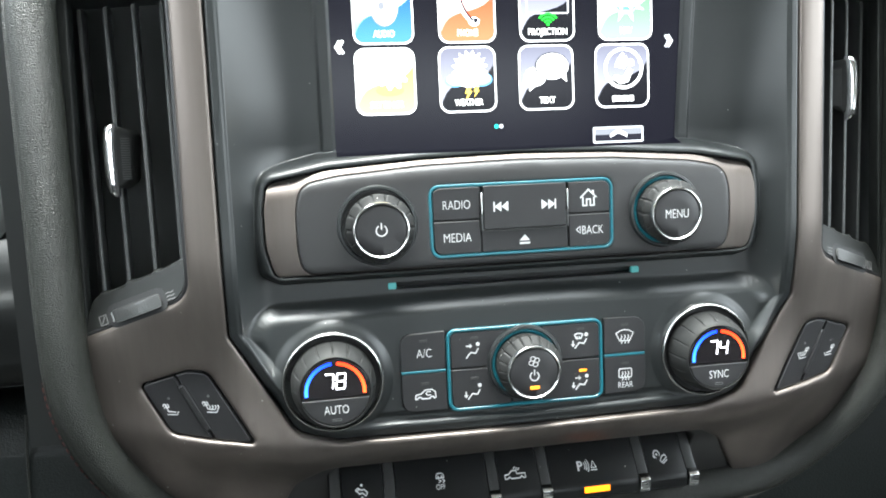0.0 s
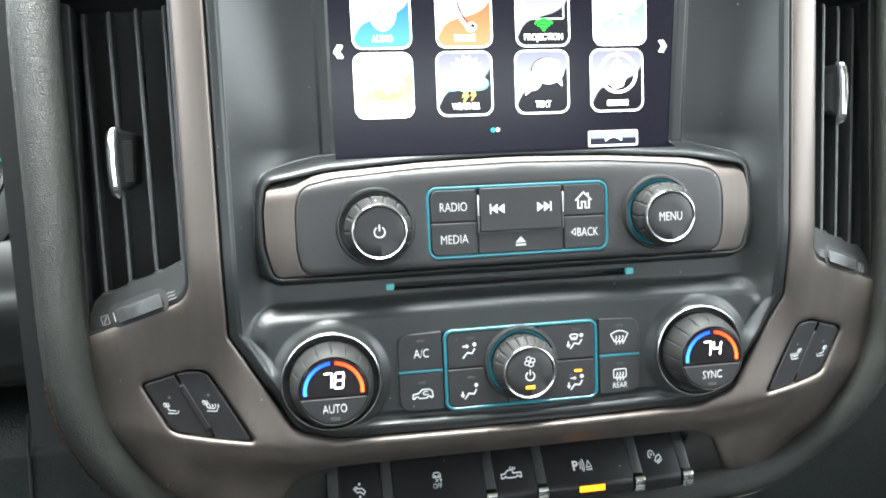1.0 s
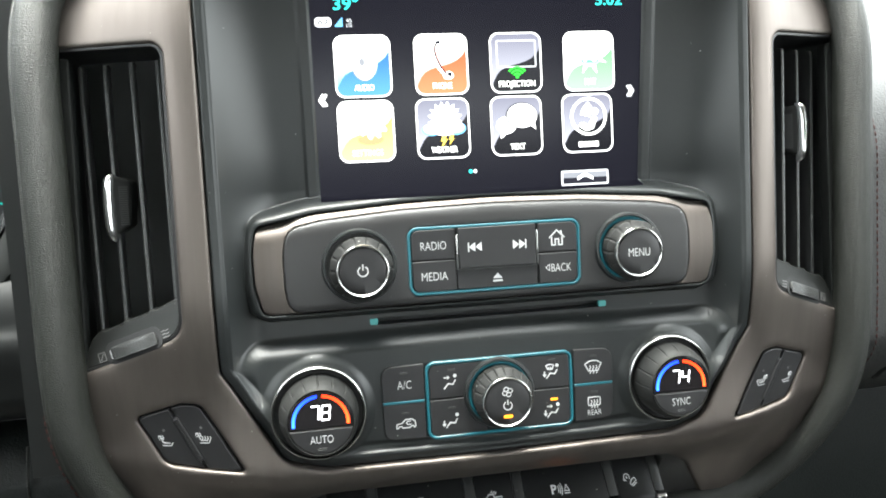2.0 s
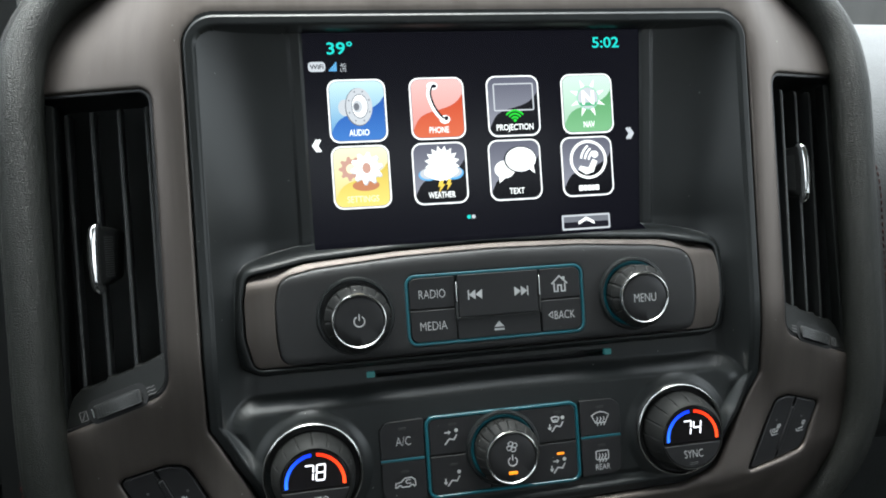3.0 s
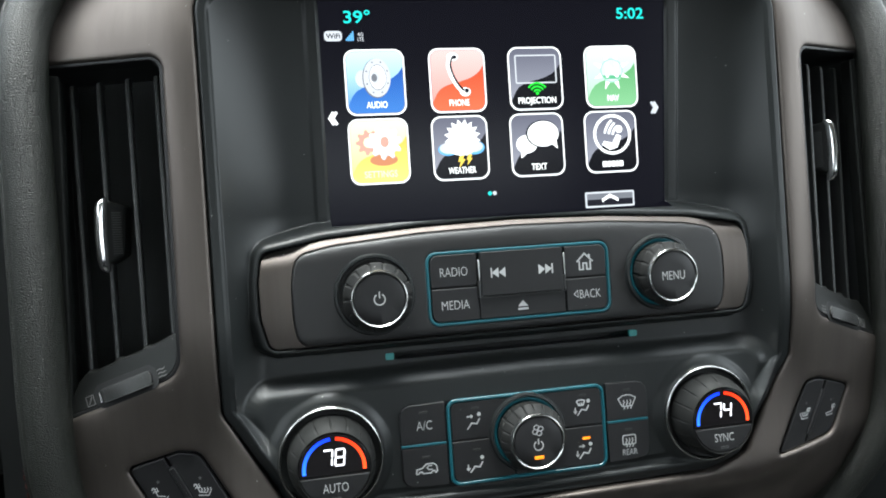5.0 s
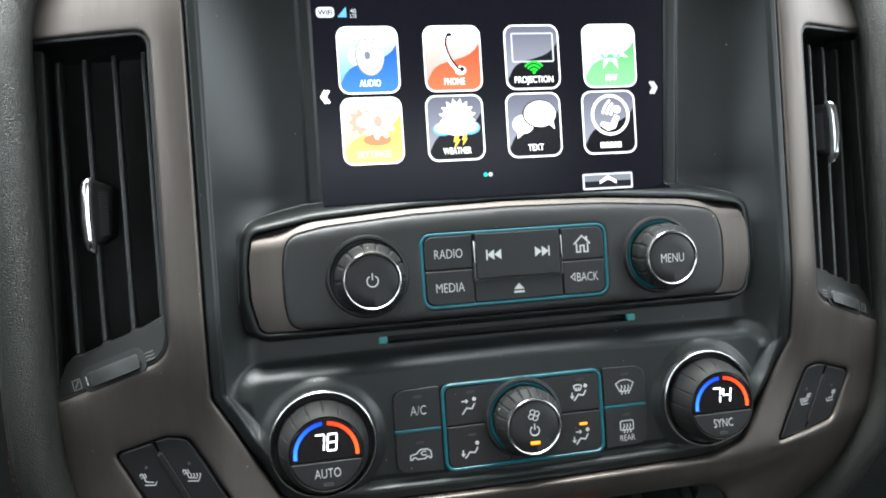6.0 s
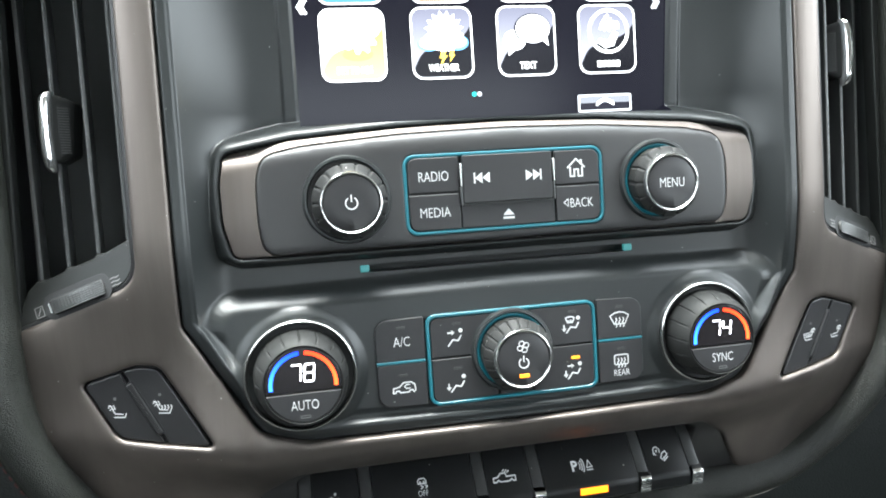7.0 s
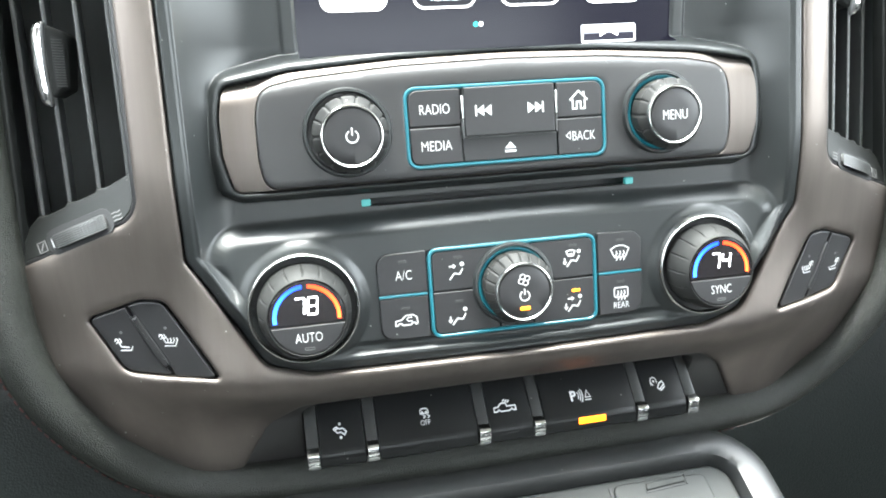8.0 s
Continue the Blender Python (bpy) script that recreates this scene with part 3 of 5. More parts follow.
def shifted(points, x, z, k=1.0):
    return [(x + px * k, z + pz * k) for px, pz in points]


def lines(x, z, y, width, *paths, k=1.0, dots=(), fills=(), loops=()):
    """A printed pictogram of strokes, closed outlines, filled shapes and dots."""
    width *= 0.85
    bm = bmesh.new()
    for p in paths:
        stroke(shifted(p, x, z, k), width, y, bm)
    for p in loops:
        stroke(shifted(p, x, z, k), width, y, bm, closed=True)
    for p in fills:
        slab(shifted(p, x, z, k), y, bm)
    for px, pz, r in dots:
        slab(circle(x + px * k, z + pz * k, r * k, 14), y, bm)
    return bm


def notched(count, deep, wide, first=1, last=99):
    """Grip notches round a knob, cut into the rings first to last."""
    def f(a, k):
        if not first <= k <= last:
            return 1.0
        u = abs(((a * count / (2 * math.pi)) % 1.0) - 0.5) * 2
        return 1.0 - deep * float(ease((u - (1 - wide)) / 0.12))
    return f


def knob_lean(bm, base):
    """The knobs' axes point a few degrees down and to the passenger's side of the panel's own normal."""
    for v in bm.verts:
        out = max(0.0, base - v.co.y)
        v.co.x += 0.06 * out
        v.co.z -= 0.12 * out
    return bm


def dial(parent, x, z, base, face, r_base, r_face, count=14, glow=True):
    """A push knob: dark collar, light guide, notched rubber grip, bright ring and cap."""
    k = part("knob", knob_lean(lathe([(r_base - 3, base + 3), (r_base - 1.6, base - 9), (r_base - 2.2, base - 9.8), (r_face + 2.4, face + 3.2), (r_face + 1.2, face + 1.6), (r_face + 0.6, face + 1.5)],
                           x, z, 216, notched(count, 0.05, 0.20, 1, 3)), base), RUBBER, parent, "black rubber knob with notched grip")
    part("collar", lathe([(r_base + 1.6, base + 3), (r_base + 1.6, base - 0.6), (r_base + 0.9, base - 2.2), (r_base - 0.2, base - 2.4), (r_base - 0.8, base - 1.0), (r_base - 1, base + 3)], x, z, 96), BLACK, k, "glossy black collar")
    if glow:
        part("light_ring", lathe([(r_base - 0.7, base - 0.6), (r_base - 1.0, base - 1.7), (r_base - 1.5, base - 1.7), (r_base - 2.6, base - 0.4)], x, z, 72), CYAN, k, "cyan light guide")
    part("bright_ring", knob_lean(lathe([(r_face + 1.45, face + 1.9), (r_face + 1.4, face + 0.4), (r_face + 1.15, face - 0.1), (r_face + 0.75, face - 0.25), (r_face + 0.3, face + 0.1), (r_face - 0.1, face + 1.5)], x, z, 96), base), RING, k, "polished chrome ring")
    part("cap", knob_lean(lathe([(r_face - 0.15, face + 2), (r_face - 0.15, face + 0.45), (r_face - 0.6, face + 0.15), (r_face * 0.5, face + 0.35), (0, face + 0.4)], x, z, 72), base), BUTTON, k, "matt black cap")
    return k


def key(parent, outline, y, label="", mat=None, r=0.42, name="button", surf=None):
    return part(name, plate(outline, y, r, 4.0, surf), mat or BUTTON, parent, label)


def ring_power(x, z, y, r=2.6, w=0.62):
    return lines(x, z, y, w, arc(0, -0.2, r, 120, 420, 26), [(0, 0.3), (0, r + 0.9)])


# ---------------------------------------------------------------- touchscreen
SY = 5.0
screen = thing("touchscreen", (0, 6, 125), "glossy black touchscreen lit with eight app tiles", "touchscreen")
part("glass", plate(rrect(-97, 101, 58, 197, 1), SY, 0.3, 5), GLASS, screen, "dark glossy display glass")


def level(k):
    return SY - 0.14 * k


def tile(x, z, w, h, colour, gloss, caption, glyphs, ink=None, bar=False):
    """One app tile: pale rim, coloured field, curved gloss, pictures, caption."""
    t = part("app_tile", slab(rrect(x - w / 2, x + w / 2, z - h / 2, z + h / 2, 5.2), level(0), bmesh.new()), LIT_WHITE, screen, "app tile with pale rim, rounded")
    part("rim_line", slab(rrect(x - w / 2 + 0.75, x + w / 2 - 0.75, z - h / 2 + 0.75, z + h / 2 - 0.75, 4.7), level(1), bmesh.new()), LIT_GREY, t)
    part("field", slab(rrect(x - w / 2 + 1.1, x + w / 2 - 1.1, z - h / 2 + 1.1, z + h / 2 - 1.1, 4.3), level(2), bmesh.new()), colour, t)
    lo, hi = z - h / 2 + 1.1, z + h / 2 - 1.1
    left, right = x - w / 2 + 1.1, x + w / 2 - 1.1
    shape = [(left + (right - left) * u, lo + (hi - lo) * v) for u, v in ((0, 0.14), (0.04, 0.21), (0.09, 0.29), (0.16, 0.36), (0.26, 0.41), (0.4, 0.45), (0.55, 0.48), (0.7, 0.52), (0.82, 0.57), (0.92, 0.64), (1.0, 0.74))]
    shape += arc(right - 4.3, hi - 4.3, 4.3, 0, 90, 6) + arc(left + 4.3, hi - 4.3, 4.3, 90, 180, 6)
    part("gloss", slab(shape, level(3), bmesh.new()), gloss, t)
    n = 4
    for mat, bm in glyphs:
        for v in bm.verts:
            v.co = Vector((v.co.x + x, v.co.y - 0.14 * n, v.co.z + z))
        part("picture", bm, mat, t)
        n += 1
    if bar:
        bm = bmesh.new()
        for a, b in ((-6.0, -3.4), (-3.0, -1.2), (-0.8, 1.4), (1.8, 3.2), (3.6, 6.0)):
            slab(rrect(x + a, x + b, z - h / 2 + 3.2, z - h / 2 + 6.2, 0.3, 2), level(n), bm)
        part("caption", bm, LIT_WHITE, t)
    else:
        part("caption", fitted(caption, x, z - h / 2 + 5.1, 3.3, min(w - 6, 2.08 * len(caption) + 0.3), level(n), 0.0, 0.012), ink or LIT_WHITE, t)
    return t


def gear(x, z, r, teeth, turn=0.0):
    pts = []
    for i in range(teeth * 4):
        a = 2 * math.pi * (i + 0.5) / (teeth * 4) + turn
        rr = r if (i % 4) < 2 else r * 0.76
        pts.append((x + rr * math.cos(a), z + rr * math.sin(a)))
    return pts


def fill(*shapes):
    bm = bmesh.new()
    for s in shapes:
        slab(s, SY, bm)
    return bm


def burst(x, z, r0, r1, n):
    return [(x + (r1 if i % 2 else r0) * math.cos(math.pi * i / n), z + (r1 if i % 2 else r0) * math.sin(math.pi * i / n)) for i in range(2 * n)]


def oval(x, z, a, b, n=28):
    return [(x + a * math.cos(2 * math.pi * k / n), z + b * math.sin(2 * math.pi * k / n)) for k in range(n)]


COLS, TOPROW, LOWROW = (-65.2, -21.8, 21.0, 64.3), 141.2, 105.8
TW, TH = (31.0, 30.2, 30.0, 30.4), 33.7
speaker = [(LIT_PALE, fill(oval(-6.6, 1.8, 3.6, 4.4))), (LIT_GREY, fill(oval(0.6, 2.0, 7.2, 10.2))), (LIT_PALE, fill(oval(0.9, 2.2, 7.0, 9.9))), (LIT_GREY, fill(oval(1.2, 2.3, 4.4, 6.5))),
           (LIT_WHITE, fill(oval(1.2, 2.3, 4.0, 6.0))), (LIT_PALE, fill(oval(0.0, 2.1, 2.6, 3.4))), (LIT_GREY, fill(oval(-0.6, 2.0, 1.5, 2.0), *[circle(0.9 + 5.8 * math.cos(a), 2.2 + 8.3 * math.sin(a), 0.42, 10) for a in (0.4, 1.2, 1.95, 2.75, 3.55, 4.3, 5.1, 5.9)]))]
tile(COLS[0], TOPROW, TW[0], TH, FIELD_BLUE, SHINE_BLUE, "AUDIO", speaker)
handset = bmesh.new()
stroke(smooth_path([(-3.4, 12.0), (-4.6, 8.0), (-3.2, 2.5), (-0.6, -2.6), (2.6, -6.2)], 6), 2.4, SY, handset)
slab(oval(-2.4, 12.2, 3.0, 2.1), SY, handset)
slab(oval(3.6, -6.2, 2.9, 2.3), SY, handset)
shade = bmesh.new()
stroke(smooth_path([(-2.6, 11.6), (-3.6, 8.0), (-2.4, 2.8), (0.0, -2.0), (3.0, -5.6)], 6), 1.0, SY, shade)
slab(oval(-1.4, 12.0, 1.4, 1.0), SY, shade)
slab(oval(4.4, -5.6, 1.2, 1.2), SY, shade)
tile(COLS[1], TOPROW, TW[1], TH, FIELD_RED, SHINE_RED, "PHONE", [(LIT_WHITE, handset), (LIT_INK, shade)])
waves = bmesh.new()
for rr in (2.2, 4.0, 5.8):
    stroke(arc(0.3, -8.4, rr, 35, 145, 12), 1.0, SY, waves)
slab(circle(0.3, -8.0, 0.9, 12), SY, waves)
wall_picture = bmesh.new()
stroke(rrect(-11, 11.4, -2.4, 12.2, 0.6, 2), 0.7, SY, wall_picture, closed=True)
tile(COLS[2], TOPROW, TW[2], TH, FIELD_DARK, SHINE_DARK, "PROJECTION", [(LIT_PALE, wall_picture), (LIT_LIME, waves)])
needle = fill(burst(0.2, 3.2, 4.6, 11.0, 8))
tile(COLS[3], TOPROW, TW[3], TH, FIELD_GREEN, SHINE_GREEN, "NAV",
     [(LIT_WHITE, needle), (LIT_MINT, fill(circle(0.2, 3.2, 6.6, 28))), (LIT_PALE, fill(circle(0.2, 3.2, 5.8, 28))), (LIT_GREEN, fill([(-5.6, 0.5), (6.0, 0.5), (4.0, -1.4), (-3.6, -1.4)])),
      (LIT_WHITE, fitted("N", 0.2, 3.4, 7.4, 7.2, SY, 0, 0.03))])
tile(COLS[0] - 0.2, LOWROW, TW[0], TH, FIELD_GOLD, SHINE_GOLD, "SETTINGS",
     [(LIT_PINK, fill(gear(-5.4, 4.6, 6.6, 9, 0.2))), (LIT_CREAM, fill(circle(-5.4, 4.6, 2.6, 20))), (LIT_RUST, fill(oval(2, -4.6, 7.2, 3.0))), (LIT_PALE, fill(gear(3.2, 4.0, 8.7, 10))), (LIT_WHITE, fill(gear(2.8, 4.6, 8.5, 10))), (LIT_PINK, fill(oval(2.8, 4.6, 2.3, 2.9)))], LIT_CREAM)
bolt = fill([(-0.4, -3.0), (2.0, -3.0), (0.8, -6.0), (2.2, -6.0), (-1.6, -11.0), (-0.4, -7.2), (-1.8, -7.2)], [(4.2, -3.0), (6.0, -3.0), (5.0, -5.6), (6.0, -5.6), (3.0, -9.4), (3.8, -6.4), (2.8, -6.4)])
tile(COLS[1] - 0.8, LOWROW, TW[1], TH, FIELD_DARK, SHINE_DARK, "WEATHER",
     [(LIT_GOLD, bolt), (LIT_WHITE, fill(burst(1.2, 5.2, 7.2, 9.8, 16))), (LIT_SKY, fill(oval(-6.8, -0.6, 5.4, 3.3), oval(7.2, -0.2, 5.6, 3.6))), (LIT_PALE, fill(oval(-6.2, 0.0, 5.2, 3.0), oval(6.8, 0.4, 5.0, 3.0))), (LIT_WHITE, fill(oval(0.4, 0.2, 7.4, 4.2), oval(-5.0, 0.6, 4.0, 2.6), oval(5.6, 1.0, 4.2, 2.6)))])
tile(COLS[2] - 1.2, LOWROW, TW[2], TH, FIELD_DARK, SHINE_DARK, "TEXT",
     [(LIT_WHITE, fill(oval(-6.2, 0.4, 5.8, 4.9), [(-9.6, -2.4), (-5.6, -4.0), (-9.6, -7.0)])), (LIT_INK, fill(oval(3.0, 5.6, 9.4, 7.4))), (LIT_WHITE, fill(oval(3.2, 5.6, 8.7, 6.8), [(6.0, 1.6), (10.2, 3.0), (11.0, -2.6)]))])
badge = bmesh.new()
stroke(circle(0.6, 3.8, 10.2, 40), 1.5, SY, badge, closed=True)
for q in range(3):
    stroke(arc(8.6 - q * 0.2, 2.0, 9.2 + 2.1 * q - 1.2, 128, 168, 8), 1.2, SY, badge)
slab(circle(4.6, 6.6, 2.0, 18), SY, badge)
slab([(-5.6, -1.6), (-1.2, -4.6), (3.2, -3.4), (5.8, 2.6), (3.2, 4.0), (0.4, -0.8), (-4.4, 0.4)], SY, badge)
tile(COLS[3] - 2.2, LOWROW, TW[3], TH, FIELD_DARK, SHINE_DARK, "", [(LIT_WHITE, badge)], bar=True)
part("temperature_text", fitted("39\u00b0", -72.6, 174.8, 6.2, 13.6, SY, 0.0, 0.012), LIT_CYAN, screen, "cyan outdoor temperature reading")
part("clock_text", fitted("5:02", 77.5, 175.8, 5.9, 16.0, SY, 0.0, 0.012), LIT_CYAN, screen, "cyan clock reading")
wifi = part("wifi_badge", slab(rrect(-89.7, -80.7, 162.5, 167.7, 1.8, 4), level(0), bmesh.new()), LIT_PALE, screen, "pale wireless badge")
part("badge_text", fitted("WiFi", -85.2, 165.1, 2.5, 7.2, level(1), 0, 0.02), LIT_INK, wifi)
bars = bmesh.new()
for q in range(5):
    slab(rrect(-78.9 + q * 0.85, -78.2 + q * 0.85, 162.6, 163.6 + q * 0.95, 0.1, 1), SY, bars)
part("signal_bars", bars, LIT_SKY, screen, "blue signal strength bars")
part("network_text", words("4G", -71.3, 165.8, 1.9, SY, 0.9), LIT_PALE, screen)
part("network_text", words("LTE", -71.3, 163.3, 1.9, SY, 0.75), LIT_PALE, screen)
for s, px, pz in ((-1, -87.6, 123.4), (1, 88.6, 123.6)):
    bm = bmesh.new()
    for ox in (0, 1.6):
        stroke([(px - s * ox, pz + 3.2), (px + s * 2.0 - s * ox, pz), (px - s * ox, pz - 3.2)], 1.4, SY, bm)
    part("page_arrow", bm, LIT_WHITE if s < 0 else LIT_PALE, screen, "pale page arrow")
part("page_dot", slab(circle(-8.2, 81.2, 1.1, 16), SY, bmesh.new()), LIT_CYAN, screen)
part("page_dot", slab(circle(-5.6, 81.2, 1.1, 16), SY, bmesh.new()), LIT_PALE, screen)
tab = part("pull_tab", slab(rrect(45.0, 73.6, 70.2, 78.8, 0.8, 3), level(0), bmesh.new()), LIT_PALE, screen, "outlined pull-up tab")
part("tab_field", slab(rrect(46.0, 72.6, 71.2, 77.8, 0.4, 2), level(1), bmesh.new()), LIT_INK, tab)
part("tab_shine", slab(rrect(46.0, 72.6, 74.6, 77.8, 0.3, 2), level(2), bmesh.new()), LIT_GREY, tab)
part("tab_chevron", slab([(54.6, 73.0), (59.3, 75.6), (64.0, 73.0), (64.0, 74.8), (59.3, 77.4), (54.6, 74.8)], level(3), bmesh.new()), LIT_WHITE, tab)

# the display leans into the cabin at its top
for piece in screen.children_recursive:
    off = root_base(piece.parent)
    for v in piece.data.vertices:
        x, y, z = (v.co + off) / MM
        k = 398.9 / (395 + 0.12 * (z - 60))
        x, z = -108 + (x + 108) * k, 60 + (z - 60) * k
        v.co = Vector((x, y - SY + 6.5 - 0.12 * (z - 80), z)) * MM - off

# ---------------------------------------------------------------- audio strip
AY = -12.5
audio = thing("audio_control_panel", (0, 0, 35), "black audio control strip with two knobs and bronze end caps", "control panel")


def crown(x, z):
    """A slight swell, with the upper edge rolled back along the arc of the strip's top."""
    top = 66.6 - 0.00048 * x * x
    return 0.0012 * (z - 33) ** 2 + 0.042 * max(0.0, z - top + 11.0) ** 2


CENTRE = rounded([(-114.4, 44, 40), (-114.4, 24, 40), (-112.3, 11.2, 7), (112.3, 11.2, 7), (114.4, 24, 40), (114.4, 44, 40), (111.0, 55.4, 9), (94, 59.0, 50), (50, 62.4, 90), (0, 63.5, 200), (-50, 62.4, 90), (-94, 59.0, 50), (-111.0, 55.4, 9)], 8)
BOX = rrect(-48.6, 48.6, 15.3, 52.4, 5.5, 8)
part("faceplate", sheet(CENTRE, [inset(BOX, 0.4)], lambda x, z: AY + crown(x, z), 1.3, 9, 2.0), PANELBLACK, audio, "satin black faceplate")
part("surround", sheet(inset(AUDIO, 0.25), [inset(CENTRE, -0.3)], lambda x, z: AY + 0.5 + crown(x, z) + 0.0024 * (z - 36) ** 2 * float(ease((abs(x) - 104) / 12)), 0.35, 8, 1.2), TRIM, audio, "brushed bronze surround with broad ends")
part("light_frame", band(BOX, 1.6, AY + 0.3, 0.5, 3), CYAN, audio, "thin cyan light frame")
part("button_well", plate(inset(BOX, 1.2), AY + 1.4, 0.2, 3), DARKWELL, audio)
BY = AY - 0.3
tl, tr = 4.2, 4.2
radio = key(audio, rounded([(-46.6, 34.4, 0.6), (-22.6, 34.4, 0.6), (-22.6, 50.6, 0.6), (-46.6, 50.6, tl)]), BY)
part("legend", fitted("RADIO", -34.6, 42.0, 4.6, 14.0, BY), LEGEND, radio)
media = key(audio, rounded([(-46.6, 17.1, tl), (-22.6, 17.1, 0.6), (-22.6, 33.6, 0.6), (-46.6, 33.6, 0.6)]), BY)
part("legend", fitted("MEDIA", -34.6, 25.4, 4.6, 14.2, BY), LEGEND, media)
seek = key(audio, rrect(-21.0, 22.4, 28.6, 50.8, 0.7), BY - 1.3, "wide rocker button with seek arrows")
bm = bmesh.new()
for s, cx in ((-1, -11.6), (1, 12.8)):
    slab(rrect(cx + s * 3.9 - 0.35, cx + s * 3.9 + 0.35, 37.6, 42.6, 0.1, 1), BY - 1.3, bm)
    for q in (0, 3.6):
        slab([(cx - s * 3.4 + s * q, 37.6), (cx + s * 0.1 + s * q, 40.1), (cx - s * 3.4 + s * q, 42.6)], BY - 1.3, bm)
part("legend", bm, LEGEND, seek)
for cx in (-21.9, 23.3):
    part("bright_bar", plate(rrect(cx - 0.5, cx + 0.5, 36.4, 47.4, 0.4, 3), BY - 1.5, 0.4, 4), RING, audio, "slim chrome bar")
    part("bracket_leg", plate(rrect(cx - 0.45, cx + 0.45, 28.0, 36.3, 0.3, 3), BY - 1.2, 0.3, 4), SLAT, audio)
part("bracket_foot", plate(rrect(-21.4, 22.8, 27.7, 28.5, 0.3, 3), BY - 1.0, 0.3, 4), SLAT, audio, "slim grey lip under the rocker")
eject = key(audio, rounded([(-22.0, 17.1, 0.6), (23.2, 17.1, 0.6), (23.2, 28.0, 0.6), (-22.0, 28.0, 0.6)]), BY)
part("legend", lines(0.4, 22.6, BY, 0.5, fills=[[(-2.7, -0.6), (2.7, -0.6), (0, 2.4)], [(-2.7, -2.4), (2.7, -2.4), (2.7, -1.4), (-2.7, -1.4)]]), LEGEND, eject)
home = key(audio, rounded([(24.2, 34.6, 0.6), (46.6, 34.6, 0.6), (46.6, 50.6, tr), (24.2, 50.6, 0.6)]), BY)
part("legend", lines(35.0, 42.0, BY, 0.85, [(-4.4, 0.2), (0, 4.4), (4.4, 0.2)], [(-3.0, 0.6), (-3.0, -3.8), (-1.0, -3.8), (-1.0, -0.6), (1.0, -0.6), (1.0, -3.8), (3.0, -3.8), (3.0, 0.6)], fills=[[(1.9, 2.6), (3.0, 1.6), (3.0, 4.0), (1.9, 4.0)]]), LEGEND, home)
back = key(audio, rounded([(24.2, 17.1, 0.6), (46.6, 17.1, tr), (46.6, 33.8, 0.6), (24.2, 33.8, 0.6)]), BY)
part("legend", fitted("BACK", 37.0, 25.6, 4.5, 11.4, BY), LEGEND, back)
part("legend", lines(29.3, 25.8, BY, 0.45, loops=[[(-1.2, 0), (0.9, -1.8), (0.9, 1.8)]]), LEGEND, back)
for x, s in ((-74.8, -1), (76.9, 1)):
    k = dial(audio, x, 34.0, AY, -26.0, 18.4, 12.3, glow=s > 0)
    part("legend", knob_lean(ring_power(x, 34.0, -25.8) if s < 0 else fitted("MENU", x, 34.0, 4.6, 12.4, -25.7), AY), LEGEND, k)

# ---------------------------------------------------------------- climate strip
CY = -9.2
climate = thing("climate_control_panel", (0, 0, -44), "black climate control strip with three knobs and lit numbers", "control panel")
HB = rrect(-42.3, 42.3, -66.0, -22.4, 5.0, 8)
part("light_frame", band(HB, 1.6, CY - 0.2, 0.5, 4), CYAN, climate, "thin cyan light frame")
part("button_well", plate(inset(rrect(-67, 67, -65.2, -22.6, 6), 0.0), CY + 1.2, 0.3, 3), DARKWELL, climate)
KY = CY - 0.5


def led_mark(x, z, parent, on=False):
    part("indicator", plate(rrect(x - 2.1, x + 2.1, z - 0.65, z + 0.65, 0.4, 3), KY - 0.12, 0.1, 1), AMBER if on else LEDOFF, parent, "lit amber indicator" if on else "")


FLOW = dict(body=[(-3.6, -3.8), (-1.2, -0.8), (1.4, -1.4), (3.0, 1.2)], head=(2.8, 3.4, 1.0))
FACE_ARROW = ([(-3.6, 2.6), (-0.6, 2.6)], [(-0.2, 2.6), (-1.6, 3.8), (-1.6, 1.4)])
FOOT_ARROW = ([(-4.6, 0.4), (-4.6, -2.0)], [(-4.6, -3.0), (-5.8, -1.4), (-3.4, -1.4)])


def flow_mark(x, z, face=False, foot=False, glass=False):
    paths, fills = [FLOW["body"]], []
    if face:
        paths.append(FACE_ARROW[0])
        fills.append(FACE_ARROW[1])
    if foot:
        paths.append(FOOT_ARROW[0])
        fills.append(FOOT_ARROW[1])
    if glass:
        paths += [arc(-1.4, -0.4, 4.6, 58, 122, 8), [(-3.6, 3.4), (-2.6, 1.4), (-0.2, 1.4), (0.8, 3.4)], [(-2.2, 2.6), (-2.0, 1.8)], [(-1.0, 2.8), (-0.9, 1.8)]]
    return lines(x, z, KY, 0.75, *paths, fills=fills, dots=[FLOW["head"]])


ac = key(climate, rounded([(-66.4, -42.6, 0.5), (-43.2, -42.6, 0.5), (-43.2, -22.8, 0.6), (-66.4, -23.4, 6)]), KY)
part("legend", fitted("A/C", -54.2, -33.6, 4.6, 7.8, KY), LEGEND, ac)
led_mark(-54.4, -27.2, ac)
recirc = key(climate, rounded([(-66.4, -64.0, 6), (-43.2, -64.6, 0.6), (-43.2, -44.2, 0.5), (-66.4, -44.2, 0.5)]), KY)
CAR = [(-5.4, -1.8), (-5.2, 0.4), (-2.4, 0.9), (-0.4, 2.8), (3.2, 2.9), (4.9, 1.6), (5.2, -1.2), (4.4, -1.8), (3.8, -0.9), (2.6, -0.9), (2.0, -1.8), (-2.0, -1.8), (-2.6, -0.9), (-3.8, -0.9), (-4.4, -1.8)]
part("legend", lines(-54.2, -55.8, KY, 0.65, loops=[CAR]), LEGEND, recirc)
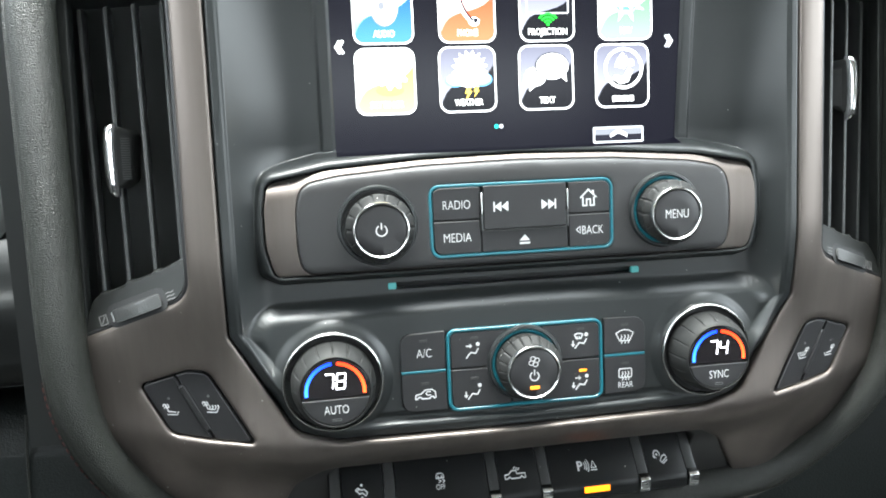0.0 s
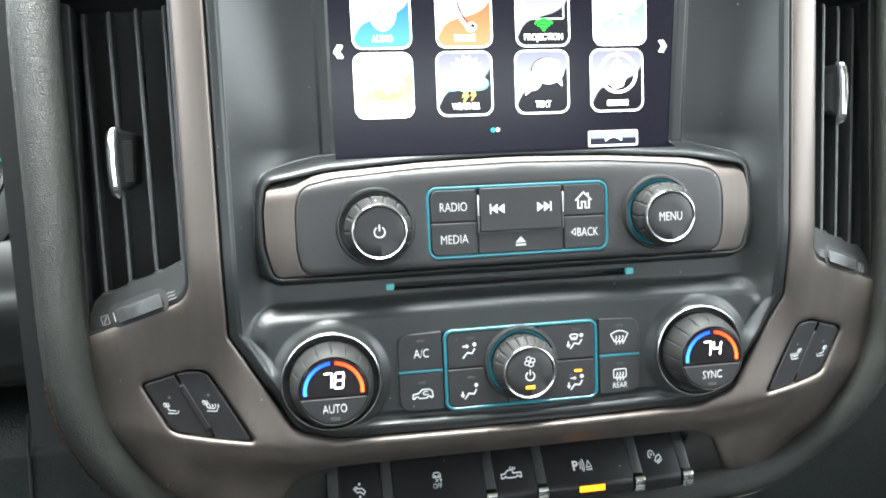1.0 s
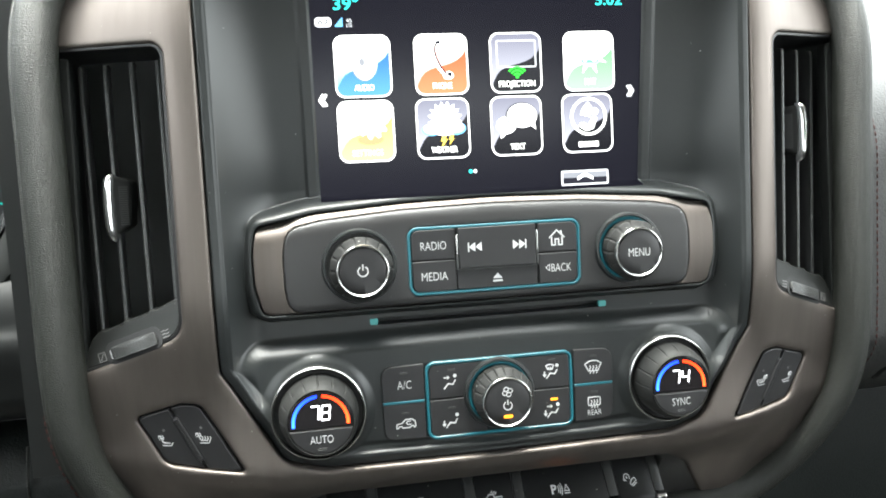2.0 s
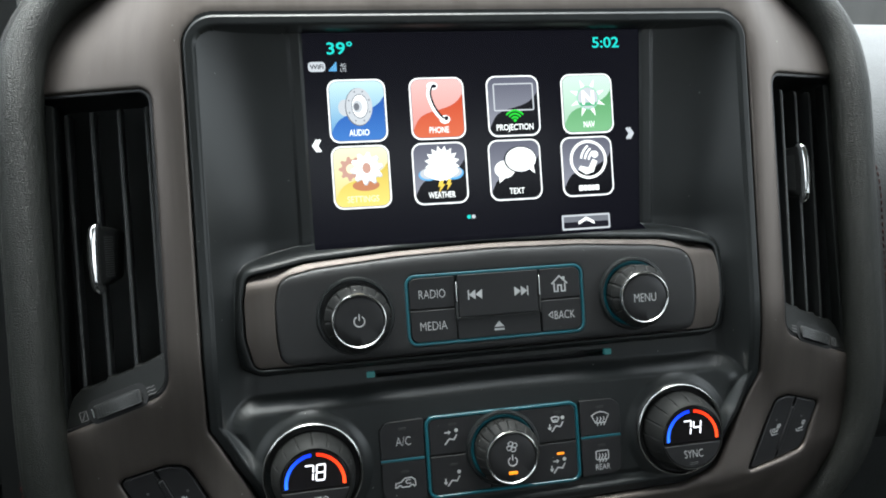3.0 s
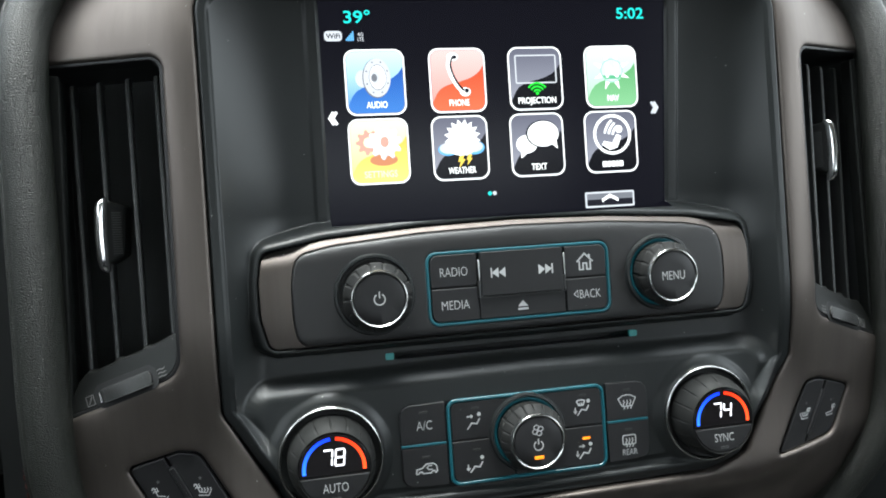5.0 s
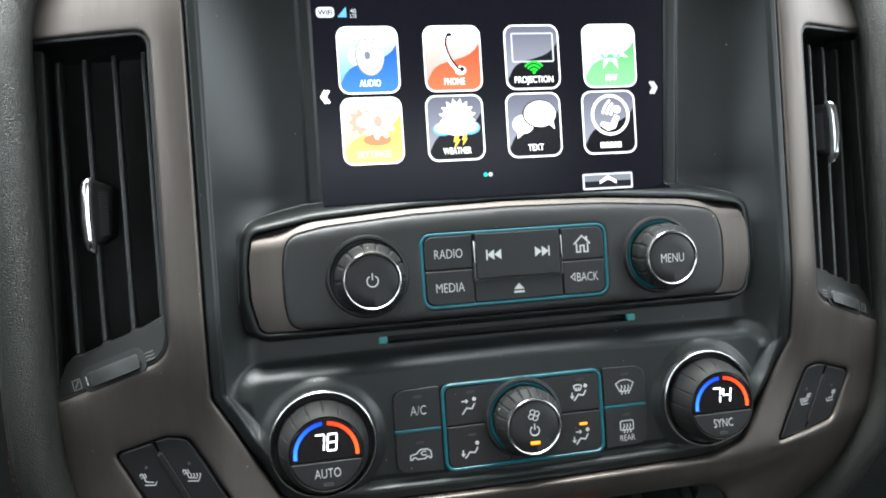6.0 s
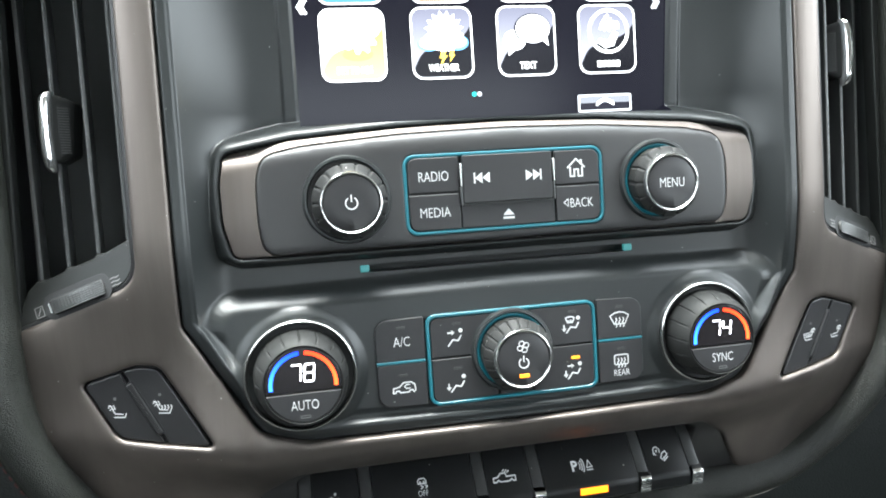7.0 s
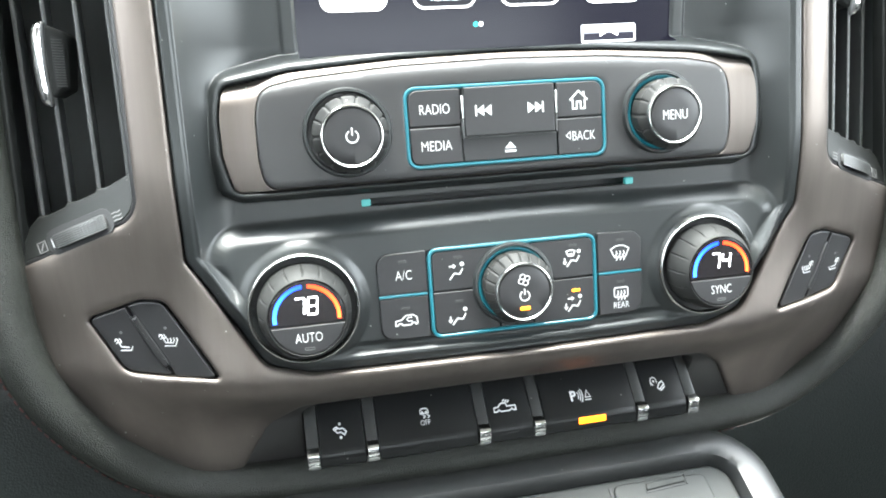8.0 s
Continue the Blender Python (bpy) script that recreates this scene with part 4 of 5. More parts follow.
part("legend", lines(-54.0, -55.2, KY, 0.55, [(2.6, -0.6), (0.6, -0.6), (-0.2, 0.3), (0.6, 1.2), (2.4, 1.2)]), LEGEND, recirc)
led_mark(-54.4, -49.6, recirc)
dz = -43.6
face_key = key(climate, rounded([(-40.4, dz + 0.4, 0.5), (-8.9, dz + 0.4, 0.5), (-8.9, -24.2, 0.5), (-40.4, -24.2, 3.6)]), KY)
part("legend", flow_mark(-28.6, -34.4, face=True), LEGEND, face_key)
led_mark(-27.6, -27.6, face_key)
foot_key = key(climate, rounded([(-40.4, -64.2, 3.6), (-8.9, -64.2, 0.5), (-8.9, dz - 0.4, 0.5), (-40.4, dz - 0.4, 0.5)]), KY)
part("legend", flow_mark(-28.4, -56.4, foot=True), LEGEND, foot_key)
led_mark(-28.2, -49.0, foot_key)
key(climate, rounded([(-8.1, -64.2, 0.5), (8.1, -64.2, 0.5), (8.1, -24.2, 0.5), (-8.1, -24.2, 0.5)]), KY + 0.2, name="centre_panel")
mix_key = key(climate, rounded([(8.9, dz + 0.4, 0.5), (40.4, dz + 0.4, 0.5), (40.4, -24.2, 3.6), (8.9, -24.2, 0.5)]), KY)
part("legend", flow_mark(30.4, -34.0, foot=True, glass=True), LEGEND, mix_key)
led_mark(30.2, -27.4, mix_key)
both_key = key(climate, rounded([(8.9, -64.2, 0.5), (40.4, -64.2, 3.6), (40.4, dz - 0.4, 0.5), (8.9, dz - 0.4, 0.5)]), KY)
part("legend", flow_mark(30.2, -56.6, face=True, foot=True), LEGEND, both_key)
led_mark(31.0, -50.0, both_key, True)
front_key = key(climate, rounded([(43.2, -42.6, 0.5), (66.4, -42.6, 0.5), (66.4, -23.4, 6), (43.2, -22.8, 0.6)]), KY)
WAVE = [(0, -3.2), (0.5, -2.0), (-0.4, -0.8), (0.4, 0.4), (0, 1.6)]
part("legend", lines(54.8, -33.4, KY, 0.6, *[[(px + q, pz - 0.8) for px, pz in WAVE] for q in (-1.9, 0, 1.9)], loops=[[(-4.9, 1.8), (-2.4, 3.2), (0, 3.6), (2.4, 3.2), (4.9, 1.8), (2.8, -2.4), (-2.8, -2.4)]]), LEGEND, front_key)
led_mark(54.8, -27.2, front_key)
rear_key = key(climate, rounded([(43.2, -64.6, 0.6), (66.4, -64.0, 6), (66.4, -44.2, 0.5), (43.2, -44.2, 0.5)]), KY)
part("legend", lines(54.8, -53.8, KY, 0.6, *[[(px + q, pz - 0.6) for px, pz in WAVE] for q in (-1.7, 0, 1.7)], loops=[rrect(-3.6, 3.6, -2.2, 2.6, 0.8, 3)]), LEGEND, rear_key)
part("legend", fitted("REAR", 54.9, -60.0, 3.2, 8.2, KY), LEGEND, rear_key)
led_mark(54.8, -48.2, rear_key)
for s in (-1, 1):
    part("light_bar", plate(rrect(s * 54.8 - 11.6, s * 54.8 + 11.6, -43.95, -42.85, 0.4, 3), KY - 0.1, 0.25, 2), CYAN, climate, "thin cyan light bar")
fan = dial(climate, -1.0, -42.7, KY, -25.0, 18.6, 12.5, 20)
part("legend", knob_lean(ring_power(-1.0, -44.4, -24.8, 2.3, 0.6), KY), LEGEND, fan)
bm = bmesh.new()
for q in range(4):
    a = math.pi / 2 * q + 0.4
    stroke(oval(-1.0 + 1.6 * math.cos(a), -37.0 + 1.6 * math.sin(a), 1.3, 1.15, 14), 0.36, -24.8, bm, closed=True)
part("legend", knob_lean(bm, KY), LEGEND, fan)
part("indicator", knob_lean(plate(rrect(-3.4, 1.4, -51.4, -49.8, 0.4, 3), -24.9, 0.1, 1), KY), AMBER, fan, "lit amber indicator")

SEGMENTS = {"7": "abc", "8": "abcdefg", "4": "bcfg"}


def digit(ch, x, z, y, bm, w=4.1, h=7.5, t=0.68, slant=0.10):
    spots = dict(a=((-w / 2, h / 2), (w / 2, h / 2)), b=((w / 2, h / 2), (w / 2, 0)), c=((w / 2, 0), (w / 2, -h / 2)), d=((-w / 2, -h / 2), (w / 2, -h / 2)),
                 e=((-w / 2, -h / 2), (-w / 2, 0)), f=((-w / 2, 0), (-w / 2, h / 2)), g=((-w / 2, 0), (w / 2, 0)))
    for c in SEGMENTS[ch]:
        (ax, az), (bx, bz) = spots[c]
        if ax == bx:
            az, bz = az - math.copysign(0.35, az - bz), bz + math.copysign(0.35, az - bz)
        stroke([(x + ax + slant * az, z + az), (x + bx + slant * bz, z + bz)], t, y, bm)


def temperature_dial(x, z, text, legend, width):
    """A large knob with a lit number in a half-round display and a press key below."""
    face, base = -26.0, -13.0
    k = part("temperature_knob", knob_lean(lathe([(21.2, base + 4), (21.0, base - 3), (20.2, face + 5.5), (19.2, face + 3.6), (17.9, face + 1.0), (17.3, face + 0.4), (16.9, face + 0.9), (16.8, face + 3)],
                                       x, z, 240, notched(16, 0.03, 0.14, 1, 3)), base), RUBBER, climate, "large rubber temperature knob with notched grip")
    part("bright_ring", lathe([(25.5, base + 3), (25.4, base - 0.5), (25.1, base - 1.1), (24.6, base - 1.4), (24.1, base - 1.1), (23.7, base - 0.4), (23.5, base + 2)], x, z, 96), RING, k, "thin satin chrome ring")
    part("dark_gap", lathe([(24.0, base + 2.2), (21.0, base + 2.4)], x, z, 72), DARKWELL, k)
    split = -3.4
    a0 = math.degrees(math.asin(split / 16.7))
    part("display", knob_lean(plate([(x + px, z + pz) for px, pz in arc(0, 0, 16.7, a0 + 1.2, 180 - a0 - 1.2, 40)], face + 0.6, 0.3, 2.4), base), DIALGLASS, k, "half-round dark display")
    press = part("press_key", knob_lean(plate([(x + px, z + pz) for px, pz in arc(0, 0, 16.7, 180 - a0 + 1.0, 360 + a0 - 1.0, 32)], face + 0.45, 0.5, 2.4), base), BUTTON, k, "half-round press key")
    part("legend", knob_lean(fitted(legend, x, z - 8.8, 4.3, width, face + 0.45), base), LEGEND, press)
    part("indicator", knob_lean(lines(x, z - 14.0, face + 0.45, 0.25, loops=[rrect(-2.1, 2.1, -0.5, 0.5, 0.2, 2)]), base), FAINT, press)
    part("cold_arc", knob_lean(sector(x, z + 0.0, 13.3, 14.9, 95, 186, face + 0.6, bmesh.new()), base), DIAL_BLUE, k, "glowing blue arc")
    part("warm_arc", knob_lean(sector(x, z + 0.0, 13.3, 14.9, -6, 85, face + 0.6, bmesh.new()), base), DIAL_RED, k, "glowing red arc")
    bm = bmesh.new()
    for ch, off in zip(text, (-2.85, 2.85)):
        digit(ch, x + off, z + 5.2, face + 0.6, bm)
    part("number", knob_lean(bm, base), DIAL_WHITE, k, "glowing white temperature digits")


temperature_dial(-101.2, -43.6, "78", "AUTO", 11.9)
temperature_dial(99.8, -43.6, "74", "SYNC", 10.8)

# ---------------------------------------------------------------- heated-seat switches


SEAT_FIT = np.linalg.lstsq(np.array([(1.0, x, z) for x, z in SEAT]), np.array([trim_y(x, z) for x, z in SEAT]), rcond=None)[0].tolist()


def sunk(x, z):
    return SEAT_FIT[0] - SEAT_FIT[1] * abs(x) + SEAT_FIT[2] * z + 1.0


def seat_switch(s):
    sw = thing("seat_heater_switch", (s * 168, 4, -52), "pair of black heated-seat keys set in bronze trim", "seat switch", "seat heater switches")
    left = rounded([(-195.6, -40.6, 2.4), (-182.4, -65.4, 8), (-161.9, -69.0, 0.5), (-178.9, -35.6, 0.5)])
    right = rounded([(-178.1, -35.2, 0.5), (-160.9, -69.3, 0.5), (-142.8, -71.4, 1.2), (-162.6, -34.6, 5.5), (-171.4, -33.6, 7)])
    part("well", flipped(plate(inset(SEAT, -1.5), 3.0, 0.2, 6, sunk), s), DARKWELL, sw)
    a = part("button", flipped(plate(left, 0, 0.8, 5, sunk), s), BUTTON, sw)
    b = part("button", flipped(plate(right, 0, 0.8, 5, sunk), s), BUTTON, sw)
    d = Vector((17.0, -33.8)).normalized()
    m = Vector((-170.0, -52.6))
    nrm = Vector((-d.y, d.x))
    bar = [tuple(m + d * u + nrm * v) for u, v in rounded([(-13, -1.5, 0.5), (13, -1.5, 0.5), (13, 1.5, 0.5), (-13, 1.5, 0.5)], 3)]
    # Dark sheet laid on the keys, standing in for shade beside the divider.
    part("divider_gap", flipped(plate([tuple(m + (Vector(p) - m) * 1.06 + (Vector(p) - m).project(nrm) * 0.5) for p in bar], -0.15, 0.1, 2, sunk), s), DARKWELL, sw)
    part("divider", flipped(plate(bar, -0.9, 0.6, 4, sunk), s), BUTTON, sw, "slim raised divider")
    for but, cx, cz, full in ((a, -182.2, -53.6, False), (b, -162.4, -52.6, True)):
        bm = lines(cx, cz, 0, 0.5, [(-2.6, 3.4), (-1.0, -0.6), (2.6, -1.0)], [(-1.6, -2.2), (3.2, -2.4), (4.0, -0.6)], [(-1.4, 3.4), (-0.6, 1.4)], [(-3.6, 2.0), (-3.2, 3.2), (-1.8, 2.6)], [(-3.2, 1.0), (-2.2, 1.9), (-1.0, 1.4)])
        if full:
            for q in range(4):
                stroke([(cx - 0.2 + q * 1.4, cz + 1.4), (cx + 0.2 + q * 1.4, cz + 0.4), (cx - 0.2 + q * 1.4, cz - 0.6)], 0.45, 0, bm)
        part("legend", leant(flipped(bm, s), sunk), LEGEND, but)
        part("indicator", leant(flipped(lines(cx - 0.4, cz + 6.2, 0, 0.3, dots=[(0, 0, 0.7)]), s), sunk), FAINT, but)
    return sw


seat_switch(-1)
seat_switch(1)

# ---------------------------------------------------------------- side air vents


def air_vent(s):
    v = thing("air_vent", (s * 196, 20, 68), "tall black dashboard air vent with upright slats", "air vent", "side air vents")
    bm = bmesh.new()
    rim = inset(VENT, -1.0)
    loops = [[bm.verts.new((x, trim_y(x, z) + b, z)) for x, z in rim] for b in (1.8, 55.0)]
    n = len(rim)
    for i in range(n):
        bm.faces.new((loops[0][(i + 1) % n], loops[0][i], loops[1][i], loops[1][(i + 1) % n]))
    bm.faces.new(loops[1])
    part("housing", flipped(bm, s), VENTWELL, v, "dark vent housing")
    # black inner frame, a flat band along the inner side and top
    ins = inset(VENT, 1.6)
    part("inner_frame", flipped(sheet(inset(VENT, -0.6), [ins], lambda x, z: trim_y(x, z) + 1.6, 0.6, 10, 3.0), s), BUTTON, v)
    # broad plain cheek on the outer side
    cheek = rounded([(-226, 150, 2), (-227, -14, 2), (-219.5, -11, 2), (-215, 148, 2)])
    part("cheek", flipped(plate(cheek, 3.0, 1.2, 8, lambda x, z: trim_y(x, z) + 0.10 * (x + 215)), s), LEDGE, v, "plain outer cheek")
    for x0, y0, low, high in ((-212.5, 14.5, 6, 150), (-199.0, 9.0, 10, 150), (-184.5, 2.0, 16, 150), (-170.5, -4.0, 20, 150)):
        sec = [(-0.8, 16), (-1.05, 0.9), (-0.8, 0.15), (0.0, -0.1), (0.8, 0.15), (1.05, 0.9), (0.8, 16)]
        bm = bmesh.new()
        rings = []
        for zz in (low - 4, low, high - 8, high - 5, high - 4):
            back = 4.0 if zz == high - 4 else 0.6 if zz == high - 5 else 0.0
            rings.append([bm.verts.new((x0 + u - 0.10 * w, y0 + w + back, zz)) for u, w in sec])
        m = len(sec)
        for a, b in zip(rings, rings[1:]):
            for i in range(m):
                bm.faces.new((a[i], a[(i + 1) % m], b[(i + 1) % m], b[i]))
        bm.faces.new(rings[0][::-1])
        bm.faces.new(rings[-1])
        bmesh.ops.recalc_face_normals(bm, faces=bm.faces)
        part("slat", flipped(bm, s), SLAT, v)
    # sloping ledge with the thumbwheel
    spots = [(-224.0, -15.0, 1.4), (-176.0, 2.0, 1.4), (-170.0, 20.0, 7.0), (-213.0, 4.0, 7.0)]
    flat = np.linalg.lstsq(np.array([(1.0, x, z) for x, z, d in spots]), np.array([trim_y(x, z) + d for x, z, d in spots]), rcond=None)[0].tolist()

    def ledge(x, z):
        return flat[0] - flat[1] * abs(x) + flat[2] * z
    poly = rounded([(-223.5, -14.4, 1), (-168.6, 5.0, 11.5), (-168.4, 23.5, 1), (-181, 17.4, 1), (-184.5, 17.2, 1), (-186, 15.4, 1), (-195, 12.2, 1), (-198.5, 12.0, 1), (-200, 10.0, 1), (-209, 6.6, 1), (-212.5, 6.4, 1), (-217, 2.0, 1)])
    face = part("ledge", flipped(plate(poly, 0, 0.8, 8, ledge), s), LEDGE, v, "grained sloping ledge")
    c, d = Vector((-193.4, -0.6)), Vector((0.945, 0.326))
    nrm = Vector((-d.y, d.x))

    def turned(pts):
        return [tuple(c + d * u + nrm * w) for u, w in pts]
    # Black sheet on the ledge stands in for the shaded slot.
    part("wheel_slot", flipped(plate(turned(rrect(-15.8, 15.8, -5.6, 5.6, 3.8, 4)), -0.12, 0.1, 4, ledge), s), DARKWELL, v)
    wheel = part("thumbwheel", flipped(plate(turned(rrect(-13.4, 13.4, -3.3, 3.3, 2.6, 5)), -1.0, 1.4, 6, lambda x, z: ledge(x, z) - 2.4 * math.cos(((Vector((x, z)) - c).dot(d)) / 13.6 * 1.4)), s), DARKWELL, v, "ribbed thumbwheel")
    bm = bmesh.new()
    for q in range(7):
        w = -2.7 + q * 0.9
        for n in range(16):
            u = -11.8 + n * 1.55
            slab(turned([(u, w - 0.26), (u + 1.3, w - 0.26), (u + 1.3, w + 0.26), (u, w + 0.26)]), 0, bm, 0.4)
    leant(bm, lambda x, z: ledge(x, z) - 1.0 - 2.4 * math.cos(((Vector((x, z)) - c).dot(d)) / 13.6 * 1.4))
    part("ribs", flipped(bm, s), SLAT, wheel)
    bm = bmesh.new()
    slab(turned([(-13.4, -2.2), (-12.5, -2.2), (-12.5, 2.2), (-13.4, 2.2)]), 0, bm, 0.4)
    part("bright_end", flipped(leant(bm, lambda x, z: ledge(x, z) - 1.6), s), CHROME, wheel)
    bm = bmesh.new()
    for q in (-1.6, 0, 1.6):
        stroke(turned([(16.2, q), (17.6, q + 0.3), (19.0, q - 0.1), (20.4, q + 0.3)]), 0.45, 0, bm)
    part("marking", flipped(leant(bm, lambda x, z: ledge(x, z) - 0.05), s), FAINT, v)
    bm = bmesh.new()
    stroke(turned([(-20.6, -2.2), (-16.8, -2.2), (-16.8, 2.2), (-20.6, 2.2)]), 0.4, 0, bm, closed=True)
    stroke(turned([(-19.8, -1.6), (-17.6, 1.6)]), 0.5, 0, bm)
    part("marking", flipped(leant(bm, lambda x, z: ledge(x, z) - 0.05), s), FAINT, v)
    # the paddle that aims the slats
    up = 24.0 if s > 0 else 0.0
    aside = 4.4 if s > 0 else 0.0
    paddle = rounded([(-199.4 + aside, 55.5 + up, 2), (-192.0 + aside, 61 + up, 3), (-190.4 + aside, 85 + up, 3), (-199.0 + aside, 88.5 + up, 2)])
    p = part("paddle", flipped(plate(paddle, 1.0, 1.6, 14, lambda x, z: (x + 198 - aside) * 1.1), s), LEDGE, v, "dark paddle on a slat")
    part("grip_field", flipped(plate(rounded([(-196.4 + aside, 60.0 + up, 0.6), (-192.8 + aside, 62.6 + up, 0.6), (-191.8 + aside, 82.0 + up, 0.6), (-196.0 + aside, 83.4 + up, 0.6)]), 0.75, 0.15, 2, lambda x, z: (x + 198 - aside) * 1.1), s), DARKWELL, p, "fine-ribbed grip")
    bm = bmesh.new()
    for q in range(18):
        zz = 62.0 + up + q * 1.15
        slab([(-195.9 + aside, zz), (-192.6 + aside, zz), (-192.6 + aside, zz + 0.5), (-195.9 + aside, zz + 0.5)], 0.75, bm, 0.3)
    part("ribs", flipped(leant(bm, lambda x, z: (x + 198 - aside) * 1.1), s), SLAT, p)
    bm = bmesh.new()
    cut = [(-3.0, 2.6), (-2.9, 0.2), (-1.7, -1.6), (-0.2, -2.1), (1.2, -1.5), (2.4, 0.2), (2.6, 2.6)]
    rings = []
    for zz, k, push, side in ((53.6, 0.35, 2.6, 1.3), (54.4, 0.65, 1.4, 0.9), (56.2, 0.88, 0.6, 0.4), (60, 1.0, 0.1, 0.0), (70, 1.0, -0.3, -0.3), (80, 1.0, 0.0, -0.1), (85.4, 0.95, 0.4, 0.3), (87.6, 0.8, 1.2, 0.9), (88.8, 0.45, 2.6, 1.7)):
        rings.append([bm.verts.new((-200.2 + aside + side + u * k, -0.4 + push + w * k, zz + up)) for u, w in cut])
    m = len(cut)
    for r0, r1 in zip(rings, rings[1:]):
        for i in range(m):
            bm.faces.new((r0[i], r0[(i + 1) % m], r1[(i + 1) % m], r1[i]))
    bm.faces.new(rings[0])
    bm.faces.new(rings[-1])
    bmesh.ops.recalc_face_normals(bm, faces=bm.faces)
    part("bright_edge", flipped(bm, s), CHROME, p, "faceted chrome edge of the paddle")
    return v


air_vent(-1)
air_vent(1)

# ---------------------------------------------------------------- switch bank under the climate strip
bank = thing("switch_bank", (0, 20, -112), "row of black rocker switches with chrome-tipped dividers", "switch bank")
KEYHOLE = rounded([(-107.6, -135, 1), (107.6, -135, 1), (107.6, -97.0, 9), (-107.6, -97.0, 9)], 8)
part("pocket", sheet(inset(POCKET, -1.5), [KEYHOLE], lambda x, z: trim_y(x, z) + 3.0, 0.5, 24, 4.0), POCKETBROWN, bank, "dark recessed pocket")
# Black sheet behind the keys; the recess's shade is put into its colour.
part("pocket_back", plate(inset(KEYHOLE, -3), 42, 0.5, 4), DARKWELL, bank, "black sheet standing in for shade in the recess")
KEYTOP = [(36, -98), (28.2, -98.2), (11.0, -121.1), (9.9, -122.4), (9.2, -123.8), (8.9, -125.4), (9.1, -127.4), (9.9, -130.6), (14, -133), (36, -133)]


def rocker(x0, x1):
    return part("rocker_switch", prism(x0, x1, KEYTOP, 0.35), GLOSSKEY, bank, "black rocker switch with a printed symbol")


def on_key(bm):
    """Lays flat marks drawn at y = 0 on the sloping top of a key."""
    return leant(bm, lambda x, z: 18.5 + (z + 111.05) * 0.749 - 0.05)


pedal = rocker(-100.0, -77.2)
part("legend", on_key(lines(-89.2, -114.9, 0, 0.55, [(-3.3, 0.9), (-1.8, 1.7), (-0.2, 0.7), (1.4, 0.9), (3.2, -0.6), (2.2, -1.9), (0.4, -0.6), (-1.2, -0.9), (-3.3, 0.9)], [(-2.6, 0.3), (-1.0, 1.2)], dots=[(0.1, 2.8, 0.62), (0.2, -2.8, 0.62)])), LEGEND, pedal)
traction = rocker(-70.2, -18.4)
part("legend", on_key(lines(-45.0, -112.2, 0, 0.5, [(-0.9, -1.1), (0.4, -1.8), (-0.9, -2.6)], [(1.3, -1.1), (2.5, -1.8), (1.5, -2.6)], loops=[[(-2.1, -0.5), (-2.1, 0.7), (-1.3, 1.6), (1.3, 1.6), (2.1, 0.7), (2.1, -0.5)]], dots=[(-1.0, 0.1, 0.45), (1.0, 0.1, 0.45)])), LEGEND, traction)
part("legend", on_key(fitted("OFF", -45.1, -116.5, 2.3, 5.1, 0)), LEGEND, traction)
cargo = rocker(-11.6, 11.6)
TRUCK = [(-6.0, -1.5), (-6.0, 0.3), (-3.6, 0.5), (-1.9, 2.0), (0.8, 2.0), (1.1, 0.5), (5.8, 0.5), (5.8, -1.5), (4.6, -1.5), (3.7, -0.7), (2.4, -1.5), (-2.3, -1.5), (-3.4, -0.7), (-4.5, -1.5)]
part("legend", on_key(lines(-1.9, -115.0, 0, 0.6, [(-0.6, 2.7), (0.4, 3.6)], [(0.7, 2.4), (1.7, 3.3)], [(1.7, 2.0), (2.9, 3.0)], loops=[TRUCK])), LEGEND, cargo)
part("indicator", prism(-3, 3, [(9.2, -125.6), (9.0, -126.6), (10, -126.6), (10, -125.6)], 0), FAINT, cargo)
park = rocker(18.4, 70.2)
part("legend", on_key(fitted("P", 36.8, -114.2, 4.3, 3.3, 0, 0, 0.02)), LEGEND, park)
part("legend", on_key(lines(41.6, -114.4, 0, 0.48, *[arc(-4.4, 0, 2.6 + 1.15 * q, -36, 36, 8) for q in range(3)], [(1.4, -2.2), (5.0, -2.2)], loops=[[(1.8, -1.1), (4.8, -1.1), (3.2, 1.9)]])), LEGEND, park)
part("indicator", prism(37.0, 52.2, [(8.6, -124.2), (8.5, -127.6), (12, -127.6), (12, -124.2)], 0.3), AMBER, park, "lit amber lamp")
hill = rocker(77.2, 100.0)
part("legend", on_key(lines(85.6, -113.8, 0, 0.55, arc(-1.2, 1.0, 1.8, -30, 250, 14), [(1.4, -3.6), (4.6, -1.8)], loops=[[(0.2, -2.2), (1.6, -0.2), (3.6, 0.6), (4.4, -0.8), (1.0, -2.9)]], dots=[(-1.2, 1.0, 0.55)], fills=[[(-3.6, 0.6), (-2.3, 0.2), (-3.2, -0.8)]])), LEGEND, hill)
TIP = [(12.6, -120.6), (8.6, -121.9), (7.4, -123.2), (7.2, -124.8), (8.5, -125.3), (7.5, -125.8), (7.8, -127.6), (9.1, -128.1), (8.2, -128.6), (9.2, -131.0), (15, -131.0), (15, -120.6)]
for x in (-103.6, -73.6, -15.0, 15.0, 73.6, 103.6):
    part("divider", prism(x - 3.0, x + 3.0, [(36, -98.2), (29.5, -98.4), (21.8, -106.6), (11.4, -121.2), (11.4, -130), (36, -132)], 0.5), DIVIDER, bank)
    part("chrome_tip", prism(x - 2.9, x + 2.9, TIP, 0.3), CHROME, bank, "faceted chrome tip")

# ---------------------------------------------------------------- seam and thread beside the padding


